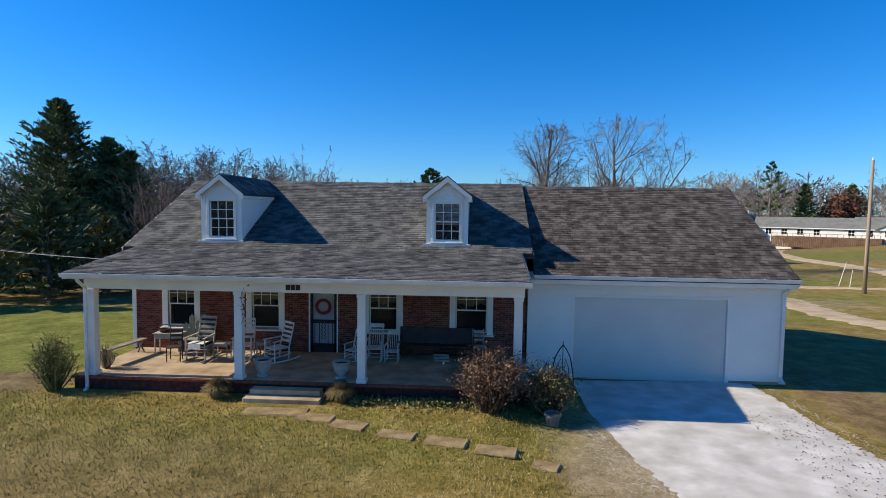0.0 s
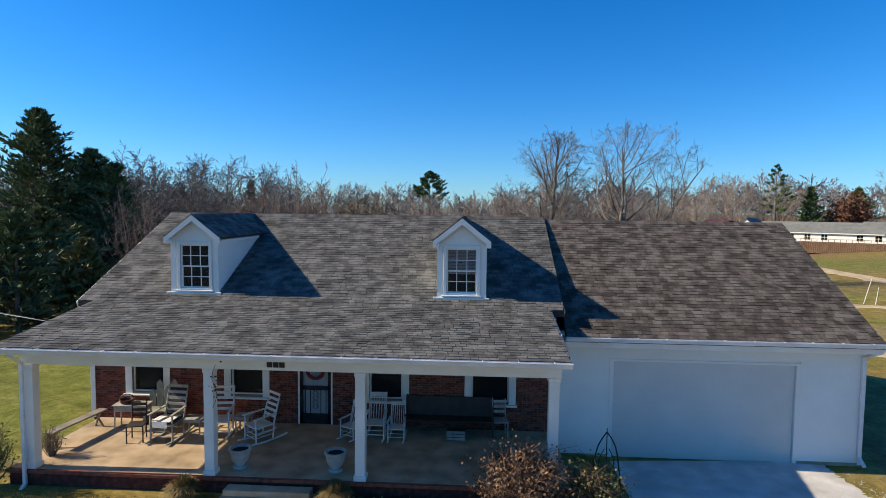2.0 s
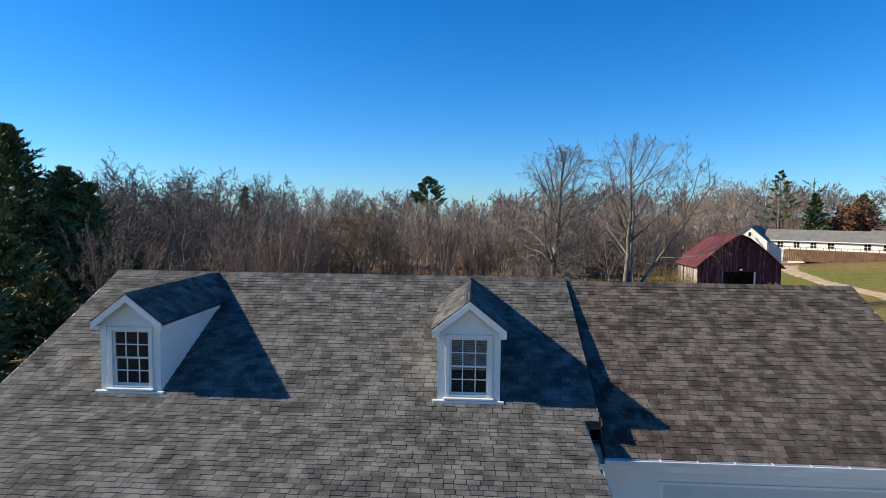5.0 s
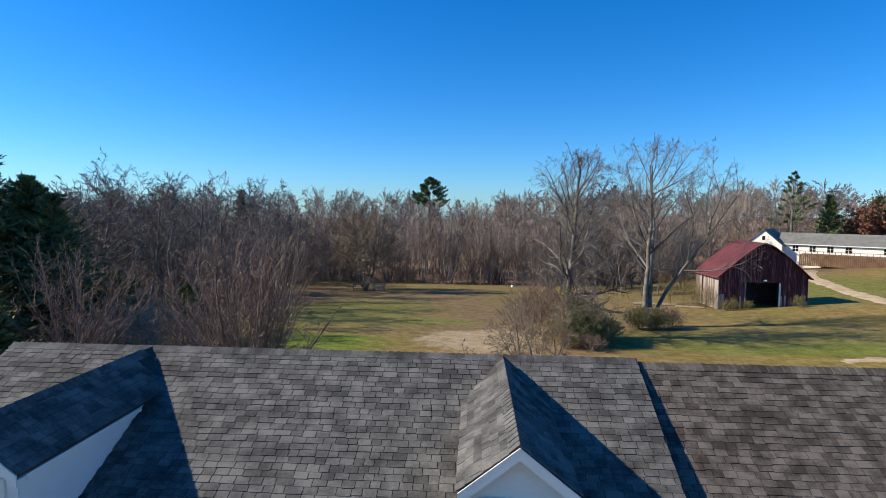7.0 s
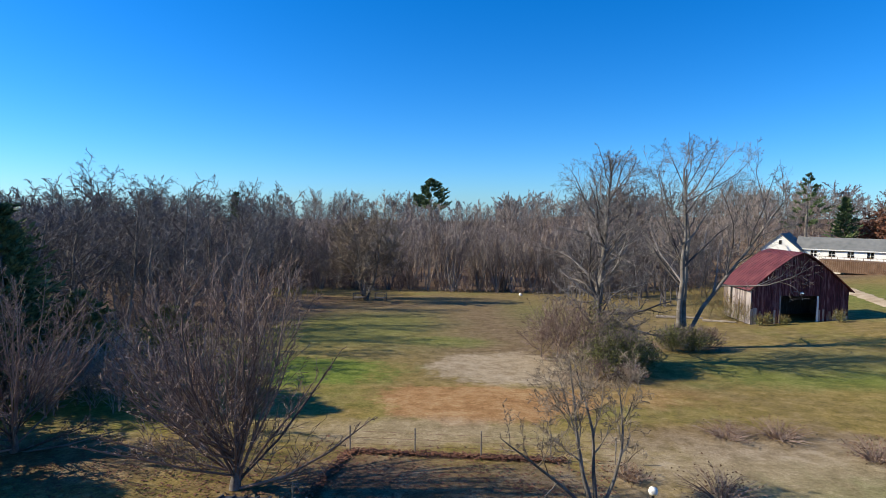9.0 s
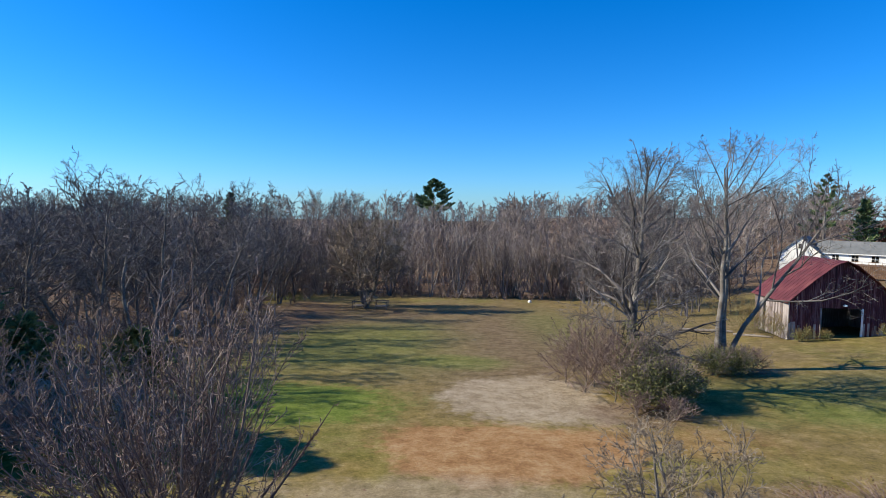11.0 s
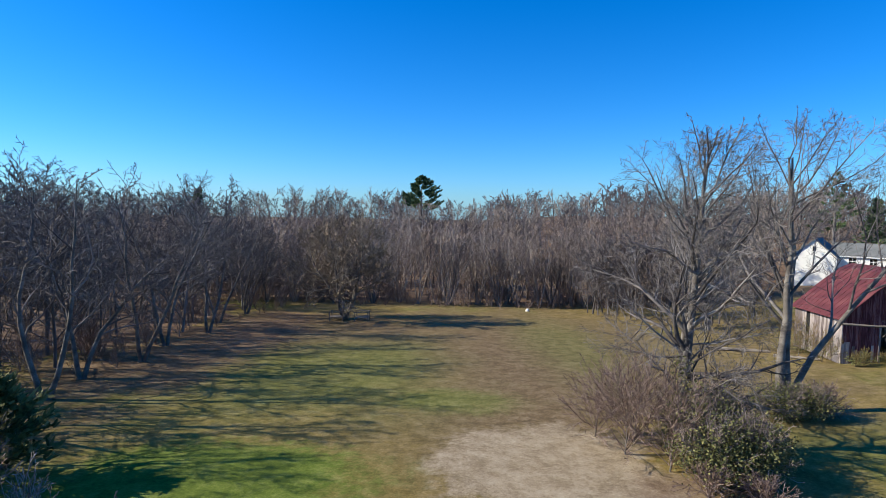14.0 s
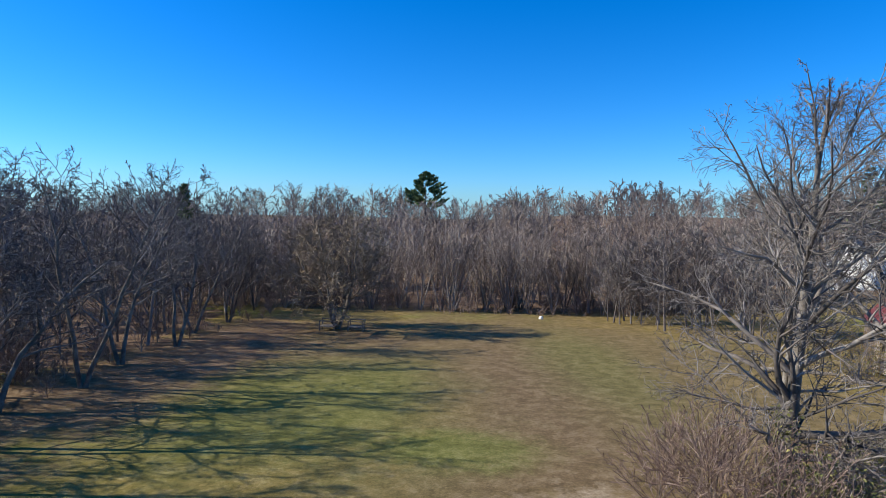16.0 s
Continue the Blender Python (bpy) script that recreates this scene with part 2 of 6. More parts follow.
OLDWOOD = material("grey_weathered_wood", [(0.15, 0.12, 0.09), (0.30, 0.26, 0.21)], 0.85, 2, 40, 0.4, 0.005, stretch=(1, 1, 4))
POLEWOOD = material("pole_wood", [(0.22, 0.16, 0.11), (0.36, 0.28, 0.21)], 0.85, 1, 20, 0.3, 0.01, stretch=(4, 4, 0.3))


# tan that stands in for the yellowish reflection in the porch windows
TANREFLECT = material("tan_reflection_cloth", [(0.30, 0.22, 0.12), (0.46, 0.36, 0.21)], 0.9, 6, 50, 0.2, 0.003)


def glass(name, tint):
    m = bpy.data.materials.new(name)
    m.use_nodes = True
    b = m.node_tree.nodes["Principled BSDF"]
    b.inputs["Base Color"].default_value = (*tint, 1)
    b.inputs["Roughness"].default_value = 0.06
    b.inputs["Specular IOR Level"].default_value = 0.6
    b.inputs["Alpha"].default_value = 0.30
    return m


GLASS = glass("window_glass", (0.02, 0.025, 0.03))


def ground_material():
    m = bpy.data.materials.new("winter_lawn")
    m.use_nodes = True
    t = m.node_tree
    n, l = t.nodes, t.links
    b = n["Principled BSDF"]
    b.inputs["Roughness"].default_value = 0.95
    b.inputs["Specular IOR Level"].default_value = 0.15
    pos = n.new("ShaderNodeNewGeometry").outputs["Position"]

    def noise_of(scale, detail=4, rough=0.6):
        k = n.new("ShaderNodeTexNoise")
        k.inputs["Scale"].default_value, k.inputs["Detail"].default_value, k.inputs["Roughness"].default_value = scale, detail, rough
        l.new(pos, k.inputs[0])
        return k

    def maths(op, a, c, third=None):
        k = n.new("ShaderNodeMath")
        k.operation = op
        for i, s in enumerate((a, c, third)):
            if s is None:
                continue
            if isinstance(s, (int, float)):
                k.inputs[i].default_value = s
            else:
                l.new(s, k.inputs[i])
        return k.outputs[0]

    def ramp(fac, stops):
        k = n.new("ShaderNodeValToRGB")
        e = k.color_ramp.elements
        while len(e) < len(stops):
            e.new(0.5)
        for i, (p, c) in enumerate(stops):
            e[i].position, e[i].color = p, (*c, 1)
        l.new(fac, k.inputs[0])
        return k.outputs[0]

    def mix(fac, a, c):
        k = n.new("ShaderNodeMix")
        k.data_type = "RGBA"
        l.new(fac, k.inputs["Factor"]), l.new(a, k.inputs[6])
        if isinstance(c, tuple):
            k.inputs[7].default_value = (*c, 1)
        else:
            l.new(c, k.inputs[7])
        return k.outputs[2]

    sep = n.new("ShaderNodeSeparateXYZ")
    l.new(pos, sep.inputs[0])
    wob = noise_of(0.16, 5, 0.65)
    wob2 = noise_of(1.3, 4, 0.7)

    def patch(cx, cy, rx, ry, soft=0.5, ragged=1.0):
        """A worn patch of ground with a ragged edge: 1 inside, 0 outside."""
        dx = maths("DIVIDE", maths("SUBTRACT", sep.outputs[0], cx), rx)
        dy = maths("DIVIDE", maths("SUBTRACT", sep.outputs[1], cy), ry)
        d = maths("SQRT", maths("ADD", maths("MULTIPLY", dx, dx), maths("MULTIPLY", dy, dy)), 0)
        d = maths("ADD", d, maths("MULTIPLY", maths("SUBTRACT", wob.outputs[0], 0.5), 1.6 * ragged))
        d = maths("ADD", d, maths("MULTIPLY", maths("SUBTRACT", wob2.outputs[0], 0.5), 0.9 * ragged))
        k = n.new("ShaderNodeMapRange")
        k.interpolation_type = "SMOOTHSTEP"
        k.inputs[1].default_value, k.inputs[2].default_value = 1.0 + soft / 2, 1.0 - soft / 2
        l.new(d, k.inputs[0])
        return k.outputs[0]

    large, mid, fine, grain = noise_of(0.05, 4), noise_of(0.9, 7, 0.78), noise_of(6, 5, 0.8), noise_of(40, 2, 0.8)
    tone = maths("ADD", maths("MULTIPLY", mid.outputs[0], 0.95), maths("MULTIPLY", fine.outputs[0], 0.55))
    tone = maths("SUBTRACT", tone, 0.25)
    lawn = ramp(tone, [(0.3, (0.10, 0.083, 0.013)), (0.45, (0.20, 0.15, 0.032)), (0.56, (0.29, 0.208, 0.061)), (0.7, (0.40, 0.30, 0.115))])
    green = ramp(tone, [(0.32, (0.060, 0.088, 0.010)), (0.50, (0.125, 0.165, 0.020)), (0.66, (0.21, 0.24, 0.05))])
    gmask = ramp(large.outputs[0], [(0.50, (0, 0, 0)), (0.64, (0.7, 0.7, 0.7))])
    col = mix(gmask, lawn, green)
    straw = ramp(tone, [(0.32, (0.112, 0.082, 0.032)), (0.5, (0.185, 0.134, 0.058)), (0.66, (0.28, 0.205, 0.105))])
    leaf = ramp(tone, [(0.34, (0.085, 0.05, 0.03)), (0.5, (0.171, 0.107, 0.065)), (0.66, (0.268, 0.195, 0.126))])
    dirt = ramp(tone, [(0.34, (0.218, 0.109, 0.04)), (0.5, (0.345, 0.19, 0.075)), (0.66, (0.437, 0.287, 0.138))])
    pale = ramp(tone, [(0.34, (0.22, 0.163, 0.095)), (0.50, (0.345, 0.268, 0.168)), (0.66, (0.46, 0.375, 0.255))])
    for cx, cy, rx, ry, soft, c, much in PATCHES:
        far = rx > 40
        col = mix(maths("MULTIPLY", patch(cx, cy, rx, ry, 0.02 if far else soft, 12.0 / max(rx, ry) if far else 1.0), much), col, {"green": green, "leaf": leaf, "dirt": dirt, "pale": pale, "straw": straw}[c])
    speck = ramp(grain.outputs[0], [(0.40, (0.55, 0.55, 0.55)), (0.60, (1.25, 1.25, 1.25))])
    mul = n.new("ShaderNodeMix")
    mul.data_type, mul.blend_type = "RGBA", "MULTIPLY"
    mul.inputs["Factor"].default_value = 0.7
    l.new(col, mul.inputs[6]), l.new(speck, mul.inputs[7])
    l.new(mul.outputs[2], b.inputs["Base Color"])
    bp = n.new("ShaderNodeBump")
    bp.inputs["Strength"].default_value, bp.inputs["Distance"].default_value = 0.7, 0.05
    hs = maths("ADD", maths("MULTIPLY", fine.outputs[0], 0.7), maths("MULTIPLY", grain.outputs[0], 0.3))
    l.new(hs, bp.inputs["Height"])
    l.new(bp.outputs[0], b.inputs["Normal"])
    return m


# centre x, y, half sizes, softness of the edge, kind of cover
PATCHES = [
    (2, 100, 30, 46, 1.2, "straw", 1.0), (-16.5, 61, 8, 5.5, 0.6, "green", 1.0), (-17, 86, 12, 16, 1.2, "green", 0.5), (0, 88, 7, 26, 1.3, "leaf", 0.45), (7, 102, 5, 18, 1.4, "green", 0.3), (28, 66, 16, 7, 1.0, "green", 0.7), (-6, 76, 5, 3, 1.0, "green", 0.5),
    (-33, 98, 9, 32, 0.9, "leaf", 0.85), (-24, 110, 12, 14, 1.2, "leaf", 0.6), (0, 1143, 3000, 1000, 0.1, "leaf", 1.0), (-84, 110, 46, 45, 0.2, "leaf", 1.0), (-9, 39.5, 5, 3.4, 1.0, "leaf", 0.6), (-22, 42, 8, 4, 1.0, "leaf", 0.7),
    (0.8, 63.2, 6.0, 6.6, 0.4, "pale", 1.0), (-2.0, 53.4, 7.6, 4.4, 0.4, "dirt", 1.0), (6.0, 55.6, 6, 2.6, 0.8, "dirt", 0.6), (6.2, 60.5, 3.0, 3.4, 0.8, "leaf", 0.7), (-5, 47.3, 8, 2.2, 0.9, "pale", 0.6), (-3.5, 40.2, 7.5, 4.0, 1.0, "leaf", 0.75), (-16, 35, 9, 4, 1.0, "straw", 0.7), (12, 47.5, 7, 2.5, 0.9, "leaf", 0.6), (14, 43, 12, 4.5, 1.0, "pale", 0.7), (18, 76, 5, 3, 0.9, "leaf", 0.7),
    (-17, 23, 8, 8, 1.0, "green", 0.75), (-5, 12.6, 7, 1.6, 1.2, "green", 0.4), (15, 36, 7, 6, 1.0, "green", 0.5), (16, 22, 6, 8, 1.0, "straw", 0.7), (-7, 10, 5, 3, 1.2, "straw", 0.6), (4.2, 11.5, 1.8, 4.6, 1.0, "pale", 0.8), (11.6, 16.0, 1.2, 5.0, 0.9, "leaf", 0.6), (-13.5, 16.0, 1.7, 1.0, 0.9, "leaf", 0.7),
    (55, 120, 30, 40, 1.2, "straw", 0.6), (62, 112, 14, 18, 1.2, "green", 0.6), (37, 70, 20, 6, 1.2, "straw", 0.5),
]
LAWN = ground_material()
GRAVEL = material("white_gravel", [(0.40, 0.37, 0.33), (0.52, 0.49, 0.45), (0.66, 0.63, 0.59)], 0.9, 1.3, 60, 0.6, 0.010)
STONE = material("tan_stepping_stone", [(0.16, 0.11, 0.05), (0.26, 0.185, 0.09), (0.35, 0.26, 0.14)], 0.9, 3, 40, 0.5, 0.01)
ROADDIRT = material("pale_dirt_road", [(0.30, 0.22, 0.12), (0.42, 0.32, 0.20), (0.50, 0.40, 0.27)], 0.95, 0.8, 9, 0.4, 0.03)


# ---- ground ----
def spread(a, b, near0, near1, step, grow=1.25):
    xs = list(np.arange(near0, near1 + 0.01, step))
    s, x = step, near1
    while x < b:
        s *= grow
        x += s
        xs.append(min(x, b))
    s, x = step, near0
    while x > a:
        s *= grow
        x -= s
        xs.insert(0, max(x, a))
    return xs


def make_ground():
    xs, ys = spread(-2500, 2500, -60, 90, 2.0), spread(-900, 3000, -4, 170, 2.0)
    vs = [(x, y, gz(x, y) + (0.06 * noise.noise(Vector((x * 0.2, y * 0.2, 0))) if y > 30 else 0)) for y in ys for x in xs]
    w = len(xs)
    fs = [(j * w + i, j * w + i + 1, (j + 1) * w + i + 1, (j + 1) * w + i) for j in range(len(ys) - 1) for i in range(w - 1)]
    return single("ground", MB().add(vs, fs), LAWN, "winter lawn of tan and green grass with worn dirt", "ground", kind="structure", smooth=True)


make_ground()


def ribbon(pts, widths, lift, seed, steps=10, edge=0.25):
    """A ragged-edged strip along a smooth line over the ground."""
    mb, rng = MB(), random.Random(seed)
    line = []
    for i in range(len(pts) - 1):
        p0, p1, p2, p3 = (Vector(pts[max(0, min(len(pts) - 1, i + k))]) for k in (-1, 0, 1, 2))
        for s in range(steps):
            t = s / steps
            q = 0.5 * ((2 * p1) + (p2 - p0) * t + (2 * p0 - 5 * p1 + 4 * p2 - p3) * t * t + (3 * p1 - p0 - 3 * p2 + p3) * t ** 3)
            line.append((q, widths[i] * (1 - t) + widths[i + 1] * t))
    line.append((Vector(pts[-1]), widths[-1]))
    vs, k = [], 7
    for i, (q, w) in enumerate(line):
        d = (line[min(i + 1, len(line) - 1)][0] - line[max(i - 1, 0)][0]).normalized()
        s = Vector((d.y, -d.x))
        a, c = w / 2 + rng.uniform(-edge, edge), w / 2 + rng.uniform(-edge, edge)
        for j in range(k):
            f = j / (k - 1)
            p = q - s * a + s * (a + c) * f
            vs.append((p.x, p.y, gz(p.x, p.y) + (lift if 0 < j < k - 1 else -0.03)))
    fs = [(i * k + j, i * k + j + 1, (i + 1) * k + j + 1, (i + 1) * k + j) for i in range(len(line) - 1) for j in range(k - 1)]
    return mb.add(vs, fs)


single("driveway", ribbon([(6.0, 18.80), (6.2, 16.5), (6.6, 14), (7.2, 11), (8.0, 7), (9, 1), (9, -12)], [8.2, 8.0, 7.2, 6.6, 6.4, 6, 6], 0.025, 3, 40, 0.10), GRAVEL, "white crushed gravel driveway before the garage", "driveway", kind="structure", smooth=True)
single("dirt_road", ribbon([(78, 152), (68, 134), (62, 118), (57, 104), (52, 86), (50, 74), (48, 62), (50, 48)], [4, 3.6, 3.2, 3, 3, 3, 3, 3], 0.06, 4, 12, 0.3), ROADDIRT, "pale dirt farm lane across the slope", "road", kind="structure", smooth=True)
single("dirt_road", ribbon([(27.0, 56.6), (31, 57.6), (37, 55.5), (46, 50), (60, 44)], [0.6, 2.0, 2.6, 3, 3], 0.06, 5, 12, 0.3), ROADDIRT, "pale dirt track joining the farm lane", "road", kind="structure", smooth=True)
single("dirt_road", ribbon([(25.2, 50), (23.8, 44), (21.8, 36), (22.6, 30), (26, 24), (34, 16)], [0.8, 2.6, 3.2, 3.2, 3, 3], 0.06, 6, 12, 0.3), ROADDIRT, "pale dirt drive passing beside the house", "road", kind="structure", smooth=True)


# ---- house ----
HX0, HX1, PX0, PX1 = -11.72, 2.18, -11.25, 1.82      # main roof and porch roof, across
RY, RZ, BY, BZ, EY, EZ = 23.86, 6.65, 18.70, 4.17, 15.14, 3.66  # ridge, break of slope, eave
WY = 19.02                                            # brick front wall
FLOOR = 0.62
house = thing("house", "one-and-a-half-storey red brick house with full-width porch and shingle roof", "house", at=(-4.8, 23.9, 0))


def roof_z(y):
    if y > RY:
        return RZ - (y - RY) * 0.483
    return BZ + (RZ - BZ) * (y - BY) / (RY - BY) if y >= BY else EZ + (BZ - EZ) * (y - EY) / (BY - EY)


GEY, GEZ, GRZ = 18.42, 3.52, 6.56


def groof_z(y):
    return GEZ + (GRZ - GEZ) * (y - GEY) / (RY - GEY) if y < RY else GRZ - (y - RY) * 0.56


def slab_roof(prof, x0, x1, th):
    """A roof sheet along x with its section given by (y, z) points on top."""
    poly = [(y, z) for y, z in prof] + [(y, z - th) for y, z in reversed(prof)]
    return MB().prism(poly, "x", x0, x1)


OPEN = [(-10.35, -9.40, 1.42, 2.95), (-7.37, -6.42, 1.42, 2.95), (-3.28, -2.33, 1.42, 2.95), (-0.34, 0.72, 1.42, 2.95), (-5.38, -4.36, FLOOR, 2.78)]


def welded(ob):
    """Join the touching blocks of a wall."""
    bm = bmesh.new()
    bm.from_mesh(ob.data)
    bmesh.ops.remove_doubles(bm, verts=bm.verts, dist=0.0005)
    bm.to_mesh(ob.data)
    bm.free()
    return ob


def wall_with_openings(x0, x1, y0, y1, z0, z1, holes):
    mb = MB()
    xs = sorted({x0, x1, *[h[0] for h in holes], *[h[1] for h in holes]})
    for a, b in zip(xs[:-1], xs[1:]):
        hs = sorted([(h[2], h[3]) for h in holes if h[0] < (a + b) / 2 < h[1]])
        z = z0
        for h0, h1 in hs:
            if h0 > z:
                mb.box(a, b, y0, y1, z, h0)
            z = h1
        if z < z1:
            mb.box(a, b, y0, y1, z, z1)
    return mb


front_wall = part("front_wall", wall_with_openings(-11.55, 2.02, WY, WY + 0.24, 0.0, 3.9, OPEN), MORTAR, house)
for nm, mb in (("side_wall", MB().prism([(WY + 0.24, 0), (28.5, 0), (28.5, 4.1), (RY, 6.35), (WY + 0.24, 4.0)], "x", -11.55, -11.31)),
               ("side_wall", MB().prism([(WY + 0.24, 0), (28.5, 0), (28.5, 4.1), (RY, 6.35), (WY + 0.24, 4.0)], "x", 1.78, 2.02)),
               ("back_wall", MB().box(-11.31, 1.78, 28.26, 28.5, 0, 4.05))):
    part(nm, mb, BRICKI, house)
# floor coloured near-black, so the inside looks unlit
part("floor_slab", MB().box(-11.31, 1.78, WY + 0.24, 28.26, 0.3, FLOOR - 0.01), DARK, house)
roof = part("roof", slab_roof([(BY, BZ - 0.02), (RY, RZ - 0.02), (29.1, roof_z(29.1) - 0.02)], HX0, HX1, 0.16), FELT, house)
porch_roof = part("porch_roof", slab_roof([(EY, EZ - 0.02), (BY - 0.003, BZ - 0.02)], PX0, PX1, 0.10), FELT, house)
# right-hand rake board takes the felt's near-black: the shadow between the roofs, as colour
part("rake_board", MB().beam((HX1 + 0.012, BY - 0.02, BZ - 0.14), (HX1 + 0.012, RY, RZ - 0.14), 0.025, 0.22), FELT, house, "rake board coloured dark in place of shadow")
part("rake_board", MB().beam((HX0 - 0.012, BY - 0.02, BZ - 0.14), (HX0 - 0.012, RY, RZ - 0.14), 0.025, 0.22), WHITE, house)
part("rake_board", MB().beam((PX0 - 0.012, EY + 0.02, EZ - 0.11), (PX0 - 0.012, BY, BZ - 0.11), 0.025, 0.17), WHITE, house)
part("rake_board", MB().beam((PX1 + 0.012, EY + 0.02, EZ - 0.11), (PX1 + 0.012, BY, BZ - 0.11), 0.025, 0.17), WHITE, house)
part("porch_ceiling", MB().box(PX0 + 0.15, PX1 - 0.15, 15.95, WY - 0.004, 3.40, 3.44), WHITE, house)
part("porch_beam", MB().box(-10.95, 1.68, 15.60, 15.84, 3.16, 3.53), WHITE, house, bevel=0.008)
part("porch_beam", MB().box(-10.95, -10.68, 15.844, WY - 0.004, 3.16, 3.53), WHITE, house, bevel=0.008)
part("porch_beam", MB().box(1.41, 1.68, 15.844, WY - 0.004, 3.16, 3.53), WHITE, house, bevel=0.008)
part("fascia", MB().box(PX0 + 0.02, PX1 - 0.02, EY + 0.02, EY + 0.06, EZ - 0.18, EZ - 0.125), WHITE, house)
part("soffit", MB().box(PX0 + 0.02, PX1 - 0.02, EY + 0.064, 15.576, EZ - 0.18, EZ - 0.15), WHITE, house)
# number plaque on the beam, as plain bars
for i in range(3):
    part("number_bar", MB().box(-5.02 + i * 0.145, -4.90 + i * 0.145, 15.575, 15.598, 3.24, 3.39), BLACK, house, "small black bar of the house number")


def gutter(x0, x1, y, z, parent):
    """An open gutter with its front lip and hangers."""
    prof = [(y + 0.11, z), (y + 0.11, z - 0.10), (y + 0.02, z - 0.11), (y - 0.02, z - 0.01), (y - 0.035, z - 0.01), (y - 0.035, z + 0.004), (y - 0.012, z + 0.004), (y + 0.028, z - 0.098), (y + 0.10, z - 0.09), (y + 0.10, z)]
    g = part("gutter", MB().prism(prof, "x", x0, x1), METALW, parent, "white metal gutter with hanger straps")
    n = int((x1 - x0) / 0.75)
    for i in range(n):
        x = x0 + (i + 0.5) * (x1 - x0) / n
        part("gutter_strap", MB().box(x - 0.012, x + 0.012, y - 0.034, y + 0.12, z + 0.006, z + 0.012), METALW, g)


gutter(PX0, PX1, EY - 0.125, EZ - 0.012, house)


def downspout(x, y, ztop, parent, dirx):
    pts = [(x - dirx * 0.30, y - 0.38, ztop), (x - dirx * 0.2, y - 0.34, ztop - 0.12), (x, y - 0.04, ztop - 0.34), (x, y - 0.04, 0.28), (x, y - 0.30, 0.12)]
    mb = MB()
    for a, b in zip(pts[:-1], pts[1:]):
        mb.beam(a, b, 0.08, 0.06, (0, 1, 0))
    part("downspout", mb, METALW, parent)


downspout(-10.86, 15.56, EZ - 0.12, house, 0)
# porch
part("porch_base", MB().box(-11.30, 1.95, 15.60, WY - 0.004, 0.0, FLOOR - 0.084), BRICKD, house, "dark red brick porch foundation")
part("porch_edge", MB().box(-11.36, 2.0, 15.53, 15.636, FLOOR - 0.082, FLOOR - 0.004), BRICKI, house, "brick edge of the porch floor", bevel=0.006)
part("porch_floor", MB().box(-11.36, 2.0, 15.64, WY - 0.004, FLOOR - 0.08, FLOOR), CONCRETE, house, "worn concrete porch floor", bevel=0.012)


def post(x):
    p = part("post", MB().box(x - 0.115, x + 0.115, 15.61, 15.83, FLOOR + 0.12, 3.16), WHITE, house, bevel=0.006)
    part("post_base", MB().box(x - 0.145, x + 0.145, 15.585, 15.855, FLOOR, FLOOR + 0.12), WHITE, p, bevel=0.01)
    part("post_cap", MB().box(x - 0.135, x + 0.135, 15.595, 15.845, 3.06, 3.16), WHITE, p, bevel=0.01)


for x in (-10.78, -6.42, -2.87, 1.52):
    post(x)
part("corner_trim", MB().box(-11.62, -11.48, WY - 0.03, WY + 0.10, FLOOR, 3.40), WHITE, house)


